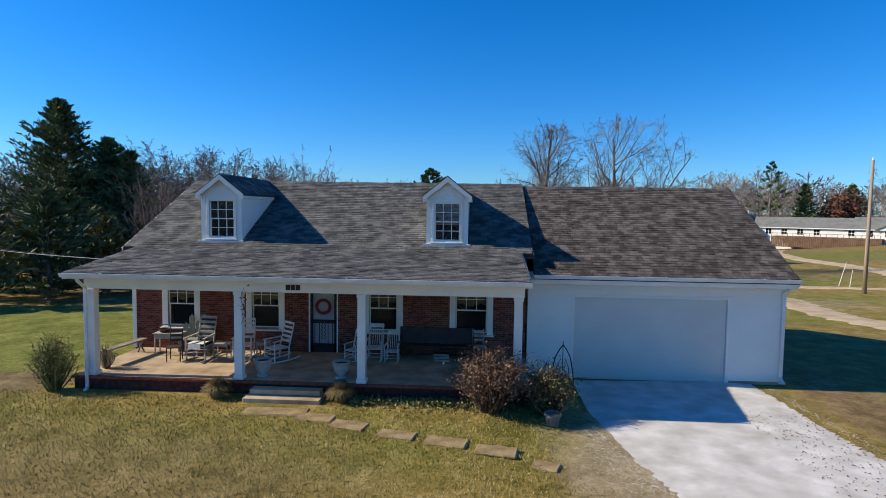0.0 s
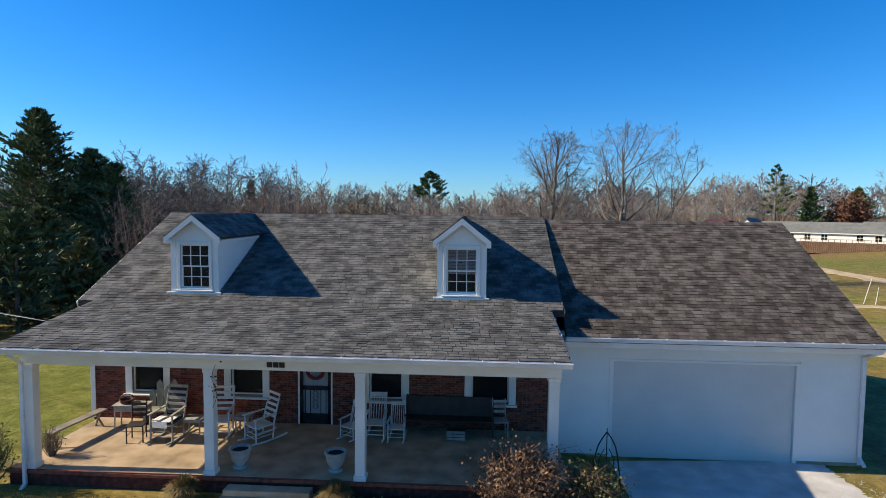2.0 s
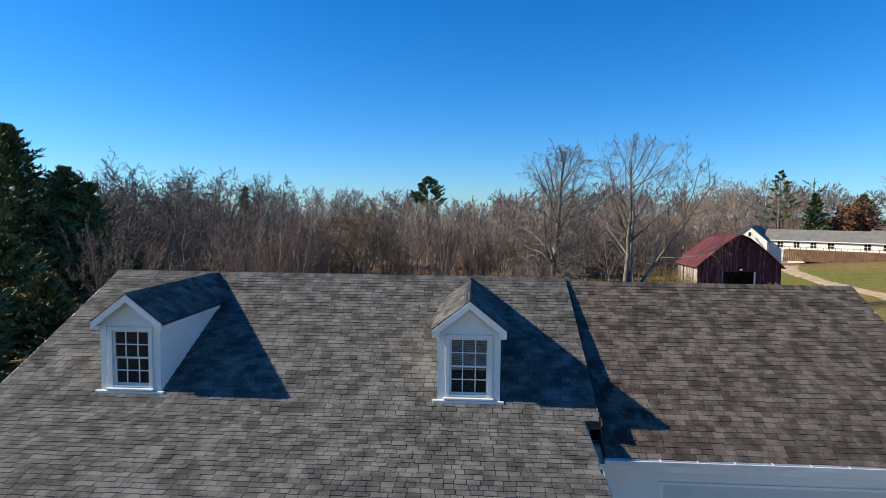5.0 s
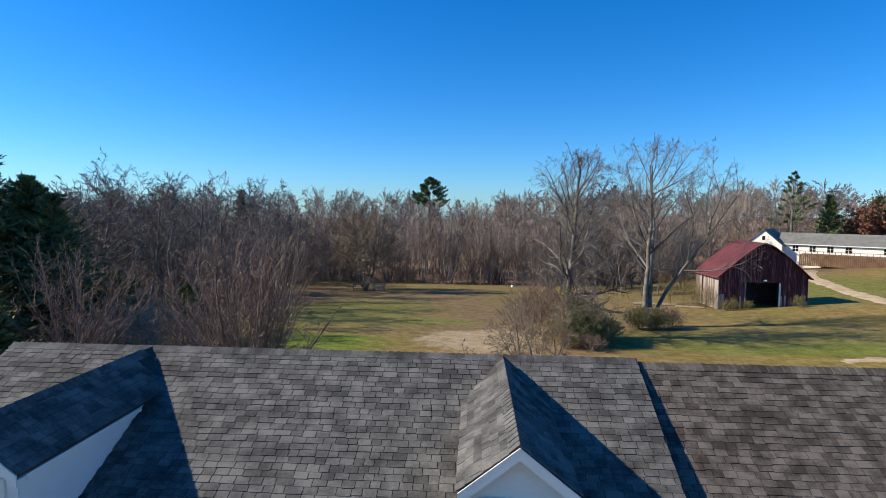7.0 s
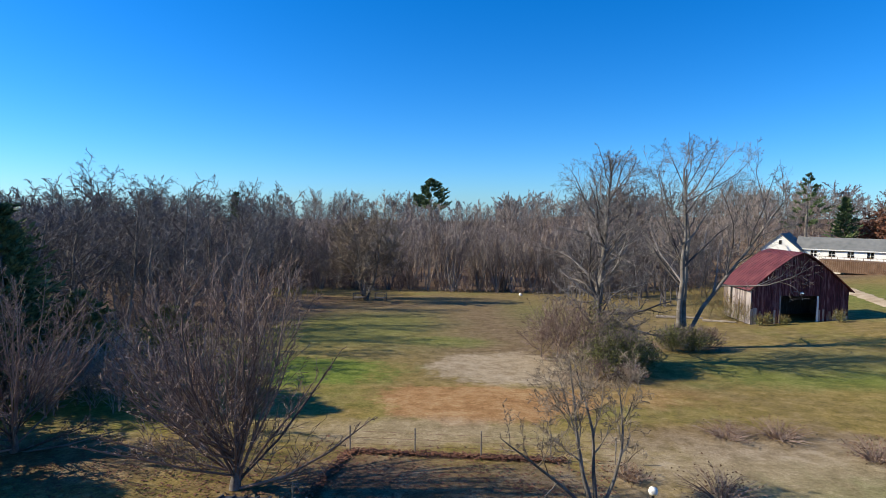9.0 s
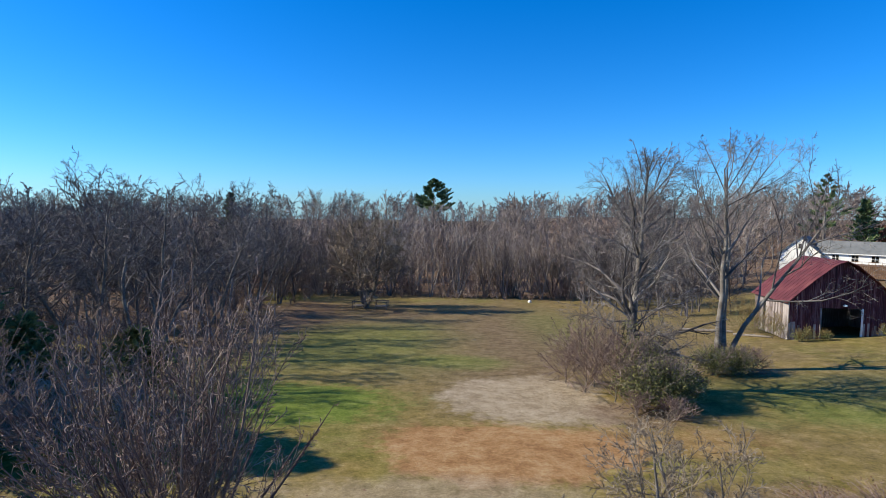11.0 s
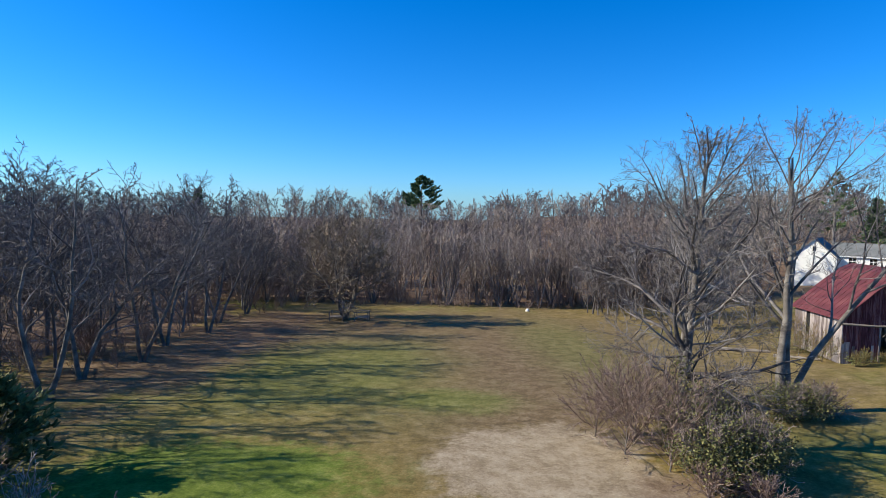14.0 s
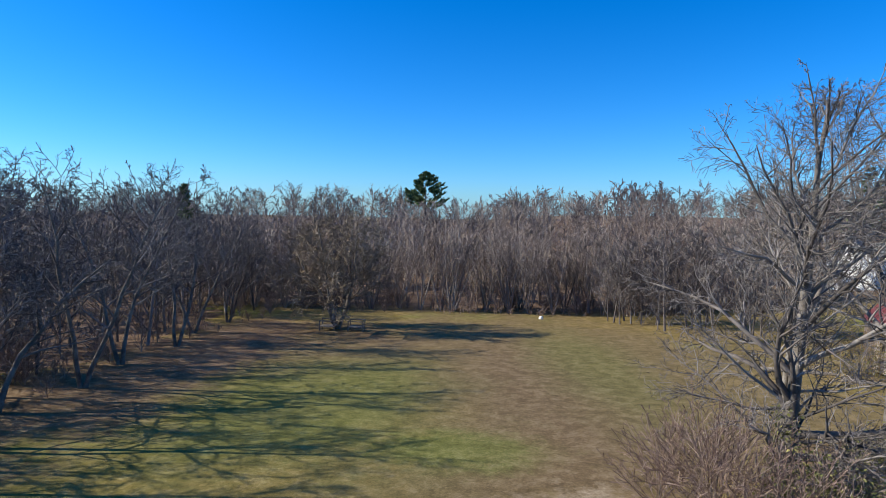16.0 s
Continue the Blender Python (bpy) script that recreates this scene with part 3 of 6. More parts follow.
def window(x0, x1, z0, z1, y, parent, cols=3, rows=2, trim=0.17, blind=False, plain=False):
    """A double-hung window set in the wall: trim, sill, sashes, bars and panes."""
    w = part("window", MB().box(x0 - trim, x0, y - 0.03, y + 0.02, z0 - 0.05, z1 + trim).box(x1, x1 + trim, y - 0.03, y + 0.02, z0 - 0.05, z1 + trim).box(x0, x1, y - 0.03, y + 0.02, z1, z1 + trim), WHITE, parent, "white double-hung window with divided panes", bevel=0.004)
    part("window_sill", MB().box(x0 - trim - 0.04, x1 + trim + 0.04, y - 0.10, y + 0.06, z0 - 0.10, z0 - 0.052), WHITE, w, bevel=0.006)
    zm = (z0 + z1) / 2
    fr = MB()
    t = 0.04
    for a, b, yy in ((z0, zm + 0.02, y + 0.075), (zm - 0.02, z1, y + 0.035)):
        fr.box(x0, x0 + t, yy, yy + 0.035, a, b).box(x1 - t, x1, yy, yy + 0.035, a, b)
        fr.box(x0 + t, x1 - t, yy, yy + 0.035, a, a + t).box(x0 + t, x1 - t, yy, yy + 0.035, b - t, b)
    part("window_frame", fr, WHITE, w)
    for a, b, yy in ((z0 + t, zm - 0.02, y + 0.09), (zm + 0.02, z1 - t, y + 0.05)):
        divided = not plain or a > zm
        for i in range(1, cols if divided else 1):
            x = x0 + (x1 - x0) * i / cols
            part("glazing_bar", MB().box(x - 0.011, x + 0.011, yy - 0.012, yy + 0.014, a, b), WHITE, w)
        for i in range(1, rows if divided else 1):
            z = a + (b - a) * i / rows
            part("glazing_bar", MB().box(x0 + t, x1 - t, yy - 0.013, yy + 0.013, z - 0.011, z + 0.011), WHITE, w)
        pane = part("pane", MB().box(x0 + t, x1 - t, yy, yy + 0.005, a, b), GLASS, w)
        pane.visible_shadow = False
    if blind:
        sl = MB()
        for i in range(17):
            z = zm - 0.10 + i * (z1 - zm + 0.08) / 17
            sl.box(x0 + 0.05, x1 - 0.05, y + 0.118, y + 0.131, z, z + 0.032)
        part("blind", sl, CURTAIN, w, "half-lowered white slatted blind")
    if plain:
        # added cloth folds whose tan imitates the reflection in the upper sash
        folds = MB()
        for i in range(12):
            xa = x0 + (x1 - x0) * i / 12
            folds.prism([(xa, y + 0.16), (xa + (x1 - x0) / 24, y + 0.13), (xa + (x1 - x0) / 12, y + 0.16), (xa + (x1 - x0) / 12, y + 0.165), (xa, y + 0.165)], "z", zm + 0.16 + 0.05 * math.sin(i * 0.9), z1)
        part("valance", folds, TANREFLECT, w, "gathered tan folds in place of a warm reflection")
    # near-black sheet in place of the shaded room behind the panes
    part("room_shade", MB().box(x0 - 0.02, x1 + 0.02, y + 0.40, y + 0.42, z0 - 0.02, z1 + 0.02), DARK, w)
    return w


for x0, x1, z0, z1 in OPEN[:4]:
    window(x0, x1, z0, z1, WY, house, 3, 2, 0.20, False, True)


def front_door():
    x0, x1, z0, z1 = OPEN[4]
    d = part("front_door", MB().box(x0 + 0.05, x1 - 0.05, WY + 0.10, WY + 0.145, z0, z1 - 0.04), material("door_paint", [(0.30, 0.33, 0.36), (0.42, 0.45, 0.48)], 0.5, 1, 20, 0.1, 0.003), house, "pale panelled front door behind an iron storm door")
    part("door_frame", MB().box(x0, x0 + 0.05, WY - 0.01, WY + 0.15, z0, z1).box(x1 - 0.05, x1, WY - 0.01, WY + 0.15, z0, z1).box(x0 + 0.05, x1 - 0.05, WY - 0.01, WY + 0.15, z1 - 0.04, z1), WHITE, d)
    g = MB()
    a, b, y = x0 + 0.05, x1 - 0.05, WY + 0.02
    g.box(a, a + 0.09, y, y + 0.03, z0, z1 - 0.04).box(b - 0.09, b, y, y + 0.03, z0, z1 - 0.04)
    g.box(a, b, y, y + 0.03, z0, z0 + 0.30).box(a, b, y, y + 0.03, z1 - 0.14, z1 - 0.04).box(a, b, y, y + 0.03, 1.62, 1.74)
    part("storm_door", g, BLACK, d, "black iron storm door frame")
    for i in range(1, 6):
        x = a + (b - a) * i / 6
        if i != 3:
            part("iron_bar", MB().tube([(x, y + 0.015, z0 + 0.3), (x, y + 0.015, 1.62)], 0.012, 6), BLACK, d)
    for i in range(5):
        z = z0 + 0.45 + i * 0.13
        for s in (-1, 1):
            pts = [(-4.87 + s * (0.02 + 0.06 * math.sin(t * math.pi)), y + 0.012, z + 0.12 * t) for t in np.linspace(0, 1, 7)]
            part("iron_scroll", MB().tube(pts, 0.009, 5), BLACK, d)
    w = MB()
    ring = [(-4.87 + 0.23 * math.cos(t), y - 0.03, 2.20 + 0.23 * math.sin(t)) for t in np.linspace(0, 2 * math.pi, 18)]
    w.tube(ring, 0.055, 6, False)
    part("wreath", w, material("wreath_red", [(0.12, 0.012, 0.02), (0.22, 0.03, 0.035)], 0.8, 12, 60, 0.6, 0.02), d, "dark red wreath")


front_door()

# steps
steps = thing("porch_steps", "two worn concrete steps up to the porch", "steps", at=(-4.93, 15.0, 0))
part("step", MB().box(-6.0, -3.86, 14.86, 15.515, 0.0, 0.34), CONCRETE, steps, bevel=0.012)
part("step", MB().box(-5.93, -3.93, 15.20, 15.517, 0.344, 0.49), CONCRETE, steps, bevel=0.012)


# dormers
def dormer(x0, x1):
    """A gabled dormer: front, cheeks, roof with overhang, window and sill."""
    xm, y, zb, ze, zp = (x0 + x1) / 2, 19.16, 4.38, 6.02, 6.62
    # the dormer's root mesh is a near-black sheet painting its inside as shade
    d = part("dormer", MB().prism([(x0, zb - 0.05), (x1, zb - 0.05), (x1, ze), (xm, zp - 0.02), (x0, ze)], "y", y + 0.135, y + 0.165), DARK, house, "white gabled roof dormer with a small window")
    a, b, c, e = xm - 0.43, xm + 0.43, zb + 0.14, 5.80
    f = MB()
    f.box(x0, a, y, y + 0.13, zb - 0.05, ze).box(b, x1, y, y + 0.13, zb - 0.05, ze).box(a, b, y, y + 0.13, zb - 0.05, c).box(a, b, y, y + 0.13, e, ze)
    f.prism([(x0, ze), (x1, ze), (xm, zp - 0.02)], "y", y, y + 0.13)
    part("dormer_front", f, WHITE, d)
    for xa, xb in ((x0, x0 + 0.08), (x1 - 0.08, x1)):
        part("cheek", MB().prism([(y + 0.132, zb - 0.05), (y + 0.132, ze), (22.9, ze), (22.9, ze - 0.1)], "x", xa, xb), VINYL, d)
        n = 13
        for i in range(n):
            z = zb + 0.02 + i * (ze - zb - 0.04) / n
            yb = max(y + 0.2, (z - BZ) / (RZ - BZ) * (RY - BY) + BY + 0.1)
            s = -1 if xa == x0 else 1
            xo = xa if s < 0 else xb
            part("siding_board", MB().add([(xo, y + 0.01, z), (xo + s * 0.018, y + 0.01, z), (xo, y + 0.01, z + 0.125), (xo, yb, z), (xo + s * 0.018, yb, z), (xo, yb, z + 0.125)], [(0, 1, 2), (3, 5, 4), (0, 3, 4, 1), (1, 4, 5, 2), (2, 5, 3, 0)]), VINYL, d)
    for s in (-1, 1):
        o = xm + s * ((x1 - x0) / 2 + 0.13)
        zo = ze - 0.05
        part("dormer_roof", MB().add([(xm, y - 0.16, zp), (o, y - 0.16, zo), (o, 23.0, zo), (xm, 23.9, zp), (xm, y - 0.16, zp + 0.05), (o, y - 0.16, zo + 0.05), (o, 23.0, zo + 0.05), (xm, 23.9, zp + 0.05)], [(0, 1, 2, 3), (4, 7, 6, 5), (0, 4, 5, 1), (1, 5, 6, 2), (2, 6, 7, 3), (3, 7, 4, 0)]), FELT, d)
        part("barge_board", MB().prism([(xm, zp + 0.04), (o, zo + 0.04), (o, zo - 0.13), (xm, zp - 0.13)], "y", y - 0.19, y - 0.163), WHITE, d)
        part("eave_return", MB().prism([(xm + s * 0.66, zo - 0.03), (o, zo - 0.03), (o, zo - 0.14), (xm + s * 0.66, zo - 0.14)], "y", y - 0.155, y - 0.004), WHITE, d, bevel=0.006)
        part("dormer_soffit", MB().box(min(o, xm + s * (x1 - x0) / 2), max(o, xm + s * (x1 - x0) / 2), y + 0.004, 22.0, zo - 0.10, zo - 0.02), WHITE, d)
        part("corner_board", MB().box(*sorted((xm + s * ((x1 - x0) / 2 + 0.012), xm + s * ((x1 - x0) / 2 - 0.13))), y - 0.02, y - 0.002, zb, ze - 0.06), WHITE, d)
    part("dormer_sill", MB().box(x0 - 0.12, x1 + 0.10, y - 0.10, y - 0.022, zb - 0.03, zb + 0.03), WHITE, d, bevel=0.006)
    return d, (a, b, c, e, y)


for x0, x1, bl in ((-9.17, -7.77, False), (-1.36, 0.02, True)):
    d, (a, b, c, e, y) = dormer(x0, x1)
    window(a, b, c, e, y - 0.006, house, 3, 2, 0.09, bl)


# ---- garage ----
GX0, GX1, GY = 2.06, 10.34, 18.86
garage = thing("garage", "attached white vinyl-sided garage with a wide overhead door", "garage", at=(6.2, 23.5, 0))
GD = (3.60, 8.53, 0.0, 2.76)
part("front_wall", wall_with_openings(GX0, GX1, GY + 0.02, GY + 0.2, 0.0, 3.55, [GD]), VINYL, garage)
gp = [(GY + 0.2, 0), (28.4, 0), (28.4, 3.8), (RY, 6.3), (GY + 0.2, 3.5)]
part("side_wall", MB().prism(gp, "x", GX1 - 0.18, GX1), VINYL, garage)
part("back_wall", MB().box(GX0, GX1 - 0.19, 28.2, 28.39, 0, 3.8), VINYL, garage)
groof = part("roof", slab_roof([(GEY, GEZ - 0.02), (RY, GRZ - 0.02), (29.0, groof_z(29.0) - 0.02)], HX1 + 0.03, 10.52, 0.14), FELT, garage)
part("fascia", MB().box(2.06, 10.50, GEY + 0.02, GEY + 0.06, GEZ - 0.30, GEZ - 0.165), WHITE, garage)
part("soffit", MB().box(2.06, 10.50, GEY + 0.064, GY - 0.02, GEZ - 0.30, GEZ - 0.27), WHITE, garage)
part("rake_board", MB().beam((10.535, GEY + 0.03, GEZ - 0.12), (10.535, RY, GRZ - 0.12), 0.025, 0.20), WHITE, garage)
gutter(2.20, 10.54, GEY - 0.125, GEZ - 0.012, garage)
downspout(10.26, GY - 0.01, GEZ - 0.15, garage, -1)
# lap boards
for i in range(27):
    z = 0.10 + i * 0.127
    for a, b in ([(GX0, GD[0] - 0.11), (GD[1] + 0.11, GX1)] if z < GD[3] + 0.06 else [(GX0, GX1)]):
        h = min(0.135, 3.52 - z)
        part("siding_board", MB().add([(a, GY + 0.018, z), (a, GY - 0.012, z), (a, GY + 0.012, z + h), (a, GY + 0.018, z + h), (b, GY + 0.018, z), (b, GY - 0.012, z), (b, GY + 0.012, z + h), (b, GY + 0.018, z + h)], [(0, 1, 2, 3), (7, 6, 5, 4), (0, 4, 5, 1), (1, 5, 6, 2), (2, 6, 7, 3)]), VINYL, garage)
part("corner_board", MB().box(GX1 - 0.10, GX1 + 0.015, GY - 0.03, GY - 0.014, 0.05, 3.22), WHITE, garage)
part("door_trim", MB().box(GD[0] - 0.11, GD[0], GY - 0.014, GY + 0.018, 0, GD[3] + 0.06).box(GD[1], GD[1] + 0.11, GY - 0.014, GY + 0.018, 0, GD[3] + 0.06).box(GD[0], GD[1], GY - 0.014, GY + 0.018, GD[3], GD[3] + 0.06), VINYL, garage)
gdoor = part("overhead_door", MB().box(GD[0], GD[1], GY + 0.10, GY + 0.12, 0, GD[3]), DOORP, garage, "plain pale grey-white sectional overhead door")
for i in range(4):
    h = GD[3] / 4
    part("door_panel", MB().box(GD[0] + 0.006, GD[1] - 0.006, GY + 0.075, GY + 0.0985, i * h + 0.001, (i + 1) * h - 0.0005), DOORP, gdoor)
for a, b in ((GX0, GD[0] - 0.12), (GD[1] + 0.12, GX1)):
    part("base_course", MB().box(a, b, GY - 0.008, GY + 0.018, 0, 0.098), CONCRETE, garage)

# rear addition with a dark tin roof
rear = thing("rear_porch", "low rear porch with a ribbed dark metal roof", "porch", at=(-6.2, 31, 0))
part("tin_roof", MB().prism([(28.6, 3.75), (32.3, 2.9), (32.3, 2.84), (28.6, 3.69)], "x", -9.6, -3.08), DARKTIN, rear)
for i in range(21):
    x = -9.57 + i * 0.323
    part("roof_rib", MB().beam((x, 28.6, 3.77), (x, 32.3, 2.92), 0.05, 0.05), DARKTIN, rear)
for x in (-9.1, -6.15, -3.2):
    part("post", MB().box(x - 0.06, x + 0.06, 32.0, 32.12, gz(x, 32) - 0.05, 2.90), WHITE, rear)
part("wall", MB().box(-9.1, -3.2, 28.52, 28.56, 0, 3.8), VINYL, rear)


# ---- shingles: each its own thin wedge, lapped over the course below ----
def courses(prof, exposure=0.152):
    """Points (y, z), run direction and slope angle of each course from the eave up."""
    out = []
    for (y0, z0), (y1, z1) in zip(prof[:-1], prof[1:]):
        ln = math.hypot(y1 - y0, z1 - z0)
        n = max(1, round(ln / exposure))
        for i in range(n):
            f = i / n
            out.append((y0 + (y1 - y0) * f, z0 + (z1 - z0) * f, (y1 - y0) / ln, (z1 - z0) / ln, ln / n))
    return out


def wedge(x0, x1, y, z, dy, dz, ln, lift):
    """One shingle: thick at its lower edge, running under the next course."""
    ny, nz = -dz, dy
    a = (y + ny * 0.002, z + nz * 0.002)
    b = (y + ny * lift, z + nz * lift)
    c = (y + dy * ln * 1.12 + ny * 0.003, z + dz * ln * 1.12 + nz * 0.003)
    vs = [(x, p[0], p[1]) for x in (x0, x1) for p in (a, b, c)]
    return vs, [(0, 1, 2), (3, 5, 4), (0, 3, 4, 1), (1, 4, 5, 2)]


def shingle_roof(prof, x0, x1, seed, mat_joined, owner, pick=None, tab=0.25):
    rng, mb, singles = random.Random(seed), MB(), []
    for k, (y, z, dy, dz, ln) in enumerate(courses(prof)):
        x = x0 - rng.uniform(0, tab)
        while x < x1:
            w = tab * rng.choice((0.72, 0.9, 1.0, 1.0, 1.25))
            a, b = max(x, x0) + 0.006, min(x + w, x1) - 0.006
            x += w
            if b - a < 0.03:
                continue
            slip = rng.choice((0.0, 0.004, 0.012, 0.022))
            vs, fs = wedge(a, b, y - dy * slip, z - dz * slip, dy, dz, ln + slip, rng.uniform(0.009, 0.021))
            if pick and len(singles) < 300 and pick(a, b, y):
                singles.append((vs, fs))
            else:
                mb.add(vs, fs)
    tagged(part("shingle_layer", mb, mat_joined, owner), kind="stuff")
    return singles


MAINPROF = [(EY - 0.03, EZ), (BY, BZ), (RY - 0.02, RZ)]
near_shingles = shingle_roof(MAINPROF[1:], HX0, HX1, 11, SHINGLEI, roof, lambda a, b, y: y > 22.2 and -4.6 < a < -1.6)
shingle_roof(MAINPROF[:2], PX0, PX1, 12, SHINGLEI, porch_roof)
shingle_roof([(GEY - 0.03, GEZ), (RY - 0.02, GRZ)], HX1 + 0.04, 10.53, 13, SHINGLEG, groof)


def ridge_caps(x0, x1, z, seed, mat_caps, owner):
    rng, mb = random.Random(seed), MB()
    x = x0
    while x < x1:
        t, w = 0.020 + rng.uniform(0, 0.010), 0.19
        e = min(x + 0.165, x1)
        vs = []
        for xx, h in ((x, t), (min(e + 0.05, x1), 0.004)):
            vs += [(xx, RY - w, z - w * 0.45 + h), (xx, RY, z + 0.02 + h), (xx, RY + w, z - w * 0.45 + h), (xx, RY - w, z - w * 0.45 - 0.005), (xx, RY + w, z - w * 0.45 - 0.005)]
        mb.add(vs, [(0, 1, 6, 5), (1, 2, 7, 6), (0, 3, 4, 2, 1), (0, 5, 8, 3), (2, 4, 9, 7)])
        x = e
    tagged(part("ridge_strip", mb, mat_caps, owner), kind="stuff")


ridge_caps(HX0, HX1, RZ, 21, SHINGLEI, roof)
ridge_caps(HX1 + 0.04, 10.53, GRZ, 22, SHINGLEG, groof)
for x0, x1 in ((-9.17, -7.77), (-1.36, 0.02)):
    xm, mb, rng = (x0 + x1) / 2, MB(), random.Random(int(x0 * 10))
    for s in (-1, 1):
        run, zo, zp = (x1 - x0) / 2 + 0.15, 5.97 + 0.052, 6.62 + 0.052
        n = 7
        for k in range(n):
            f0, f1 = 1 - k / n, 1 - (k + 1.1) / n
            y = 19.16 - 0.17 - rng.uniform(0, 0.25)
            yend = 23.0
            while y < yend:
                w = rng.choice((0.22, 0.28, 0.3, 0.36))
                a, b = max(y, 18.985) + 0.005, min(y + w, yend) - 0.005
                y += w
                if b - a < 0.02:
                    continue
                lift = rng.uniform(0.014, 0.024)
                p, q = (xm + s * run * f0, zo + (zp - zo) * (1 - f0)), (xm + s * run * max(0, f1), zo + (zp - zo) * (1 - max(0, f1)))
                mb.add([(p[0], a, p[1]), (p[0] + s * lift * 0.6, a, p[1] + lift), (q[0], a, q[1] + 0.003), (p[0], b, p[1]), (p[0] + s * lift * 0.6, b, p[1] + lift), (q[0], b, q[1] + 0.003)], [(0, 1, 2), (3, 5, 4), (0, 3, 4, 1), (1, 4, 5, 2)])
    y = 18.99
    while y < 23.4:
        e, t, w, z = y + 0.165, 0.018 + rng.uniform(0, 0.008), 0.15, 6.675
        vs = []
        for yy, h in ((y, t), (e + 0.03, 0.006)):
            vs += [(xm - w, yy, z - w * 0.78 + h), (xm, yy, z + 0.012 + h), (xm + w, yy, z - w * 0.78 + h), (xm - w, yy, z - w * 0.78 - 0.004), (xm + w, yy, z - w * 0.78 - 0.004)]
        mb.add(vs, [(0, 5, 6, 1), (1, 6, 7, 2), (0, 1, 2, 4, 3), (0, 3, 8, 5), (2, 7, 9, 4)])
        y = e
    tagged(part("dormer_shingle_layer", mb, SHINGLEI, roof), kind="stuff")


# ---- barn ----
def make_barn():
    x0, x1, y0, y1, zb = 31.6, 43.3, 90.3, 98.0, -3.1
    xm, ze, zp, zk = (x0 + x1) / 2, 1.55, 6.0, 3.95
    kx = 3.25
    barn = thing("barn", "weathered red board barn with a rusted tin roof and open doorway", "barn", at=(xm, 96, gz(xm, 96)))

    def top(x):
        d = abs(x - xm)
        return zp - (zp - zk) * d / kx if d < kx else zk - (zk - ze) * (d - kx) / ((x1 - x0) / 2 - kx)
    d0, d1, dz = 35.15, 39.55, 0.65
    n, rng = 46, random.Random(5)
    # near-black backing paints the barn's inner shade behind the front boards
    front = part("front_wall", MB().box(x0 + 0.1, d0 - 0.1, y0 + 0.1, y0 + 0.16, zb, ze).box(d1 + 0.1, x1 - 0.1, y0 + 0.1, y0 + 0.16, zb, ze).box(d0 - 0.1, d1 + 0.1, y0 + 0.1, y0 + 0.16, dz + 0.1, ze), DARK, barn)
    for i in range(n):
        a, b = x0 + (x1 - x0) * i / n, x0 + (x1 - x0) * (i + 1) / n - 0.018
        base = dz if d0 < (a + b) / 2 < d1 else zb
        j = rng.uniform(0, 0.02)
        za, zc = top(a) - 0.04, top(b) - 0.04
        low = base == zb and rng.random() < 0.8
        split = zb + 1.7 + rng.uniform(-0.5, 0.5)
        if low:
            part("board", MB().add([(a, y0 + j, base), (b, y0 + j, base), (b, y0 + j, split), (a, y0 + j, split), (a, y0 + 0.08, base), (b, y0 + 0.08, base), (b, y0 + 0.08, split), (a, y0 + 0.08, split)], [(0, 1, 2, 3), (0, 4, 5, 1), (1, 5, 6, 2), (3, 7, 4, 0)]), BARNGREY, front)
            base = split + 0.004
        part("board", MB().add([(a, y0 + j, base), (b, y0 + j, base), (b, y0 + j, zc), (a, y0 + j, za), (a, y0 + 0.08, base), (b, y0 + 0.08, base), (b, y0 + 0.08, zc), (a, y0 + 0.08, za)], [(0, 1, 2, 3), (0, 4, 5, 1), (1, 5, 6, 2), (3, 7, 4, 0)]), BARNRED, front)
    # same near-black backing, seen as shade through gaps in the side boards
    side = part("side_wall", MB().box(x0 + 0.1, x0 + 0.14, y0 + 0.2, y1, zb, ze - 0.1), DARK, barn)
    m = 24
    for i in range(m):
        a, b = y0 + (y1 - y0) * i / m, y0 + (y1 - y0) * (i + 1) / m - 0.02
        t = ze - 0.05 if i not in (16, 17) else -1.2
        part("board", MB().box(x0, x0 + 0.06, a, b, zb, t), BARNGREY, side)
    part("side_wall", MB().box(x1 - 0.08, x1, y0 + 0.2, y1, zb, ze - 0.02), BARNGREY, barn)
    part("back_wall", MB().prism([(x0, zb), (x1, zb), (x1, ze), (xm + kx, zk), (xm, zp - 0.05), (xm - kx, zk), (x0, ze)], "y", y1, y1 + 0.1), BARNGREY, barn)
    prof = [(x0 - 0.45, ze - 0.3), (xm - kx, zk + 0.02), (xm - 1.2, zp - 0.45), (xm, zp + 0.04), (xm + 1.2, zp - 0.45), (xm + kx, zk + 0.02), (x1 + 0.45, ze - 0.3)]
    rf = part("roof", MB().prism(prof + [(x, z - 0.06) for x, z in reversed(prof)], "y", y0 - 0.45, y1 + 0.3), RUST, barn)
    for i in range(13):
        y = y0 - 0.4 + i * (y1 - y0 + 0.65) / 12
        for (xa, za), (xb, zb2) in zip(prof[:-1], prof[1:]):
            part("roof_seam", MB().beam((xa, y, za + 0.012), (xb, y, zb2 + 0.012), 0.04, 0.024), RUST, rf)
    part("doorway_post", MB().box(d1 - 0.05, d1 + 0.17, y0 - 0.06, y0 - 0.01, zb, dz), WHITE, barn, "pale doorway post")
    part("doorway_post", MB().box(d0 - 0.12, d0 + 0.05, y0 - 0.06, y0 - 0.01, zb, dz), BARNGREY, barn)
    part("lamp", MB().lathe([(0.01, 0.1), (0.22, 0.0), (0.24, -0.12), (0.1, -0.16)], 10, (37.6, y0 - 0.2, 1.05)), WHITE, barn, "white lamp over the doorway")


make_barn()


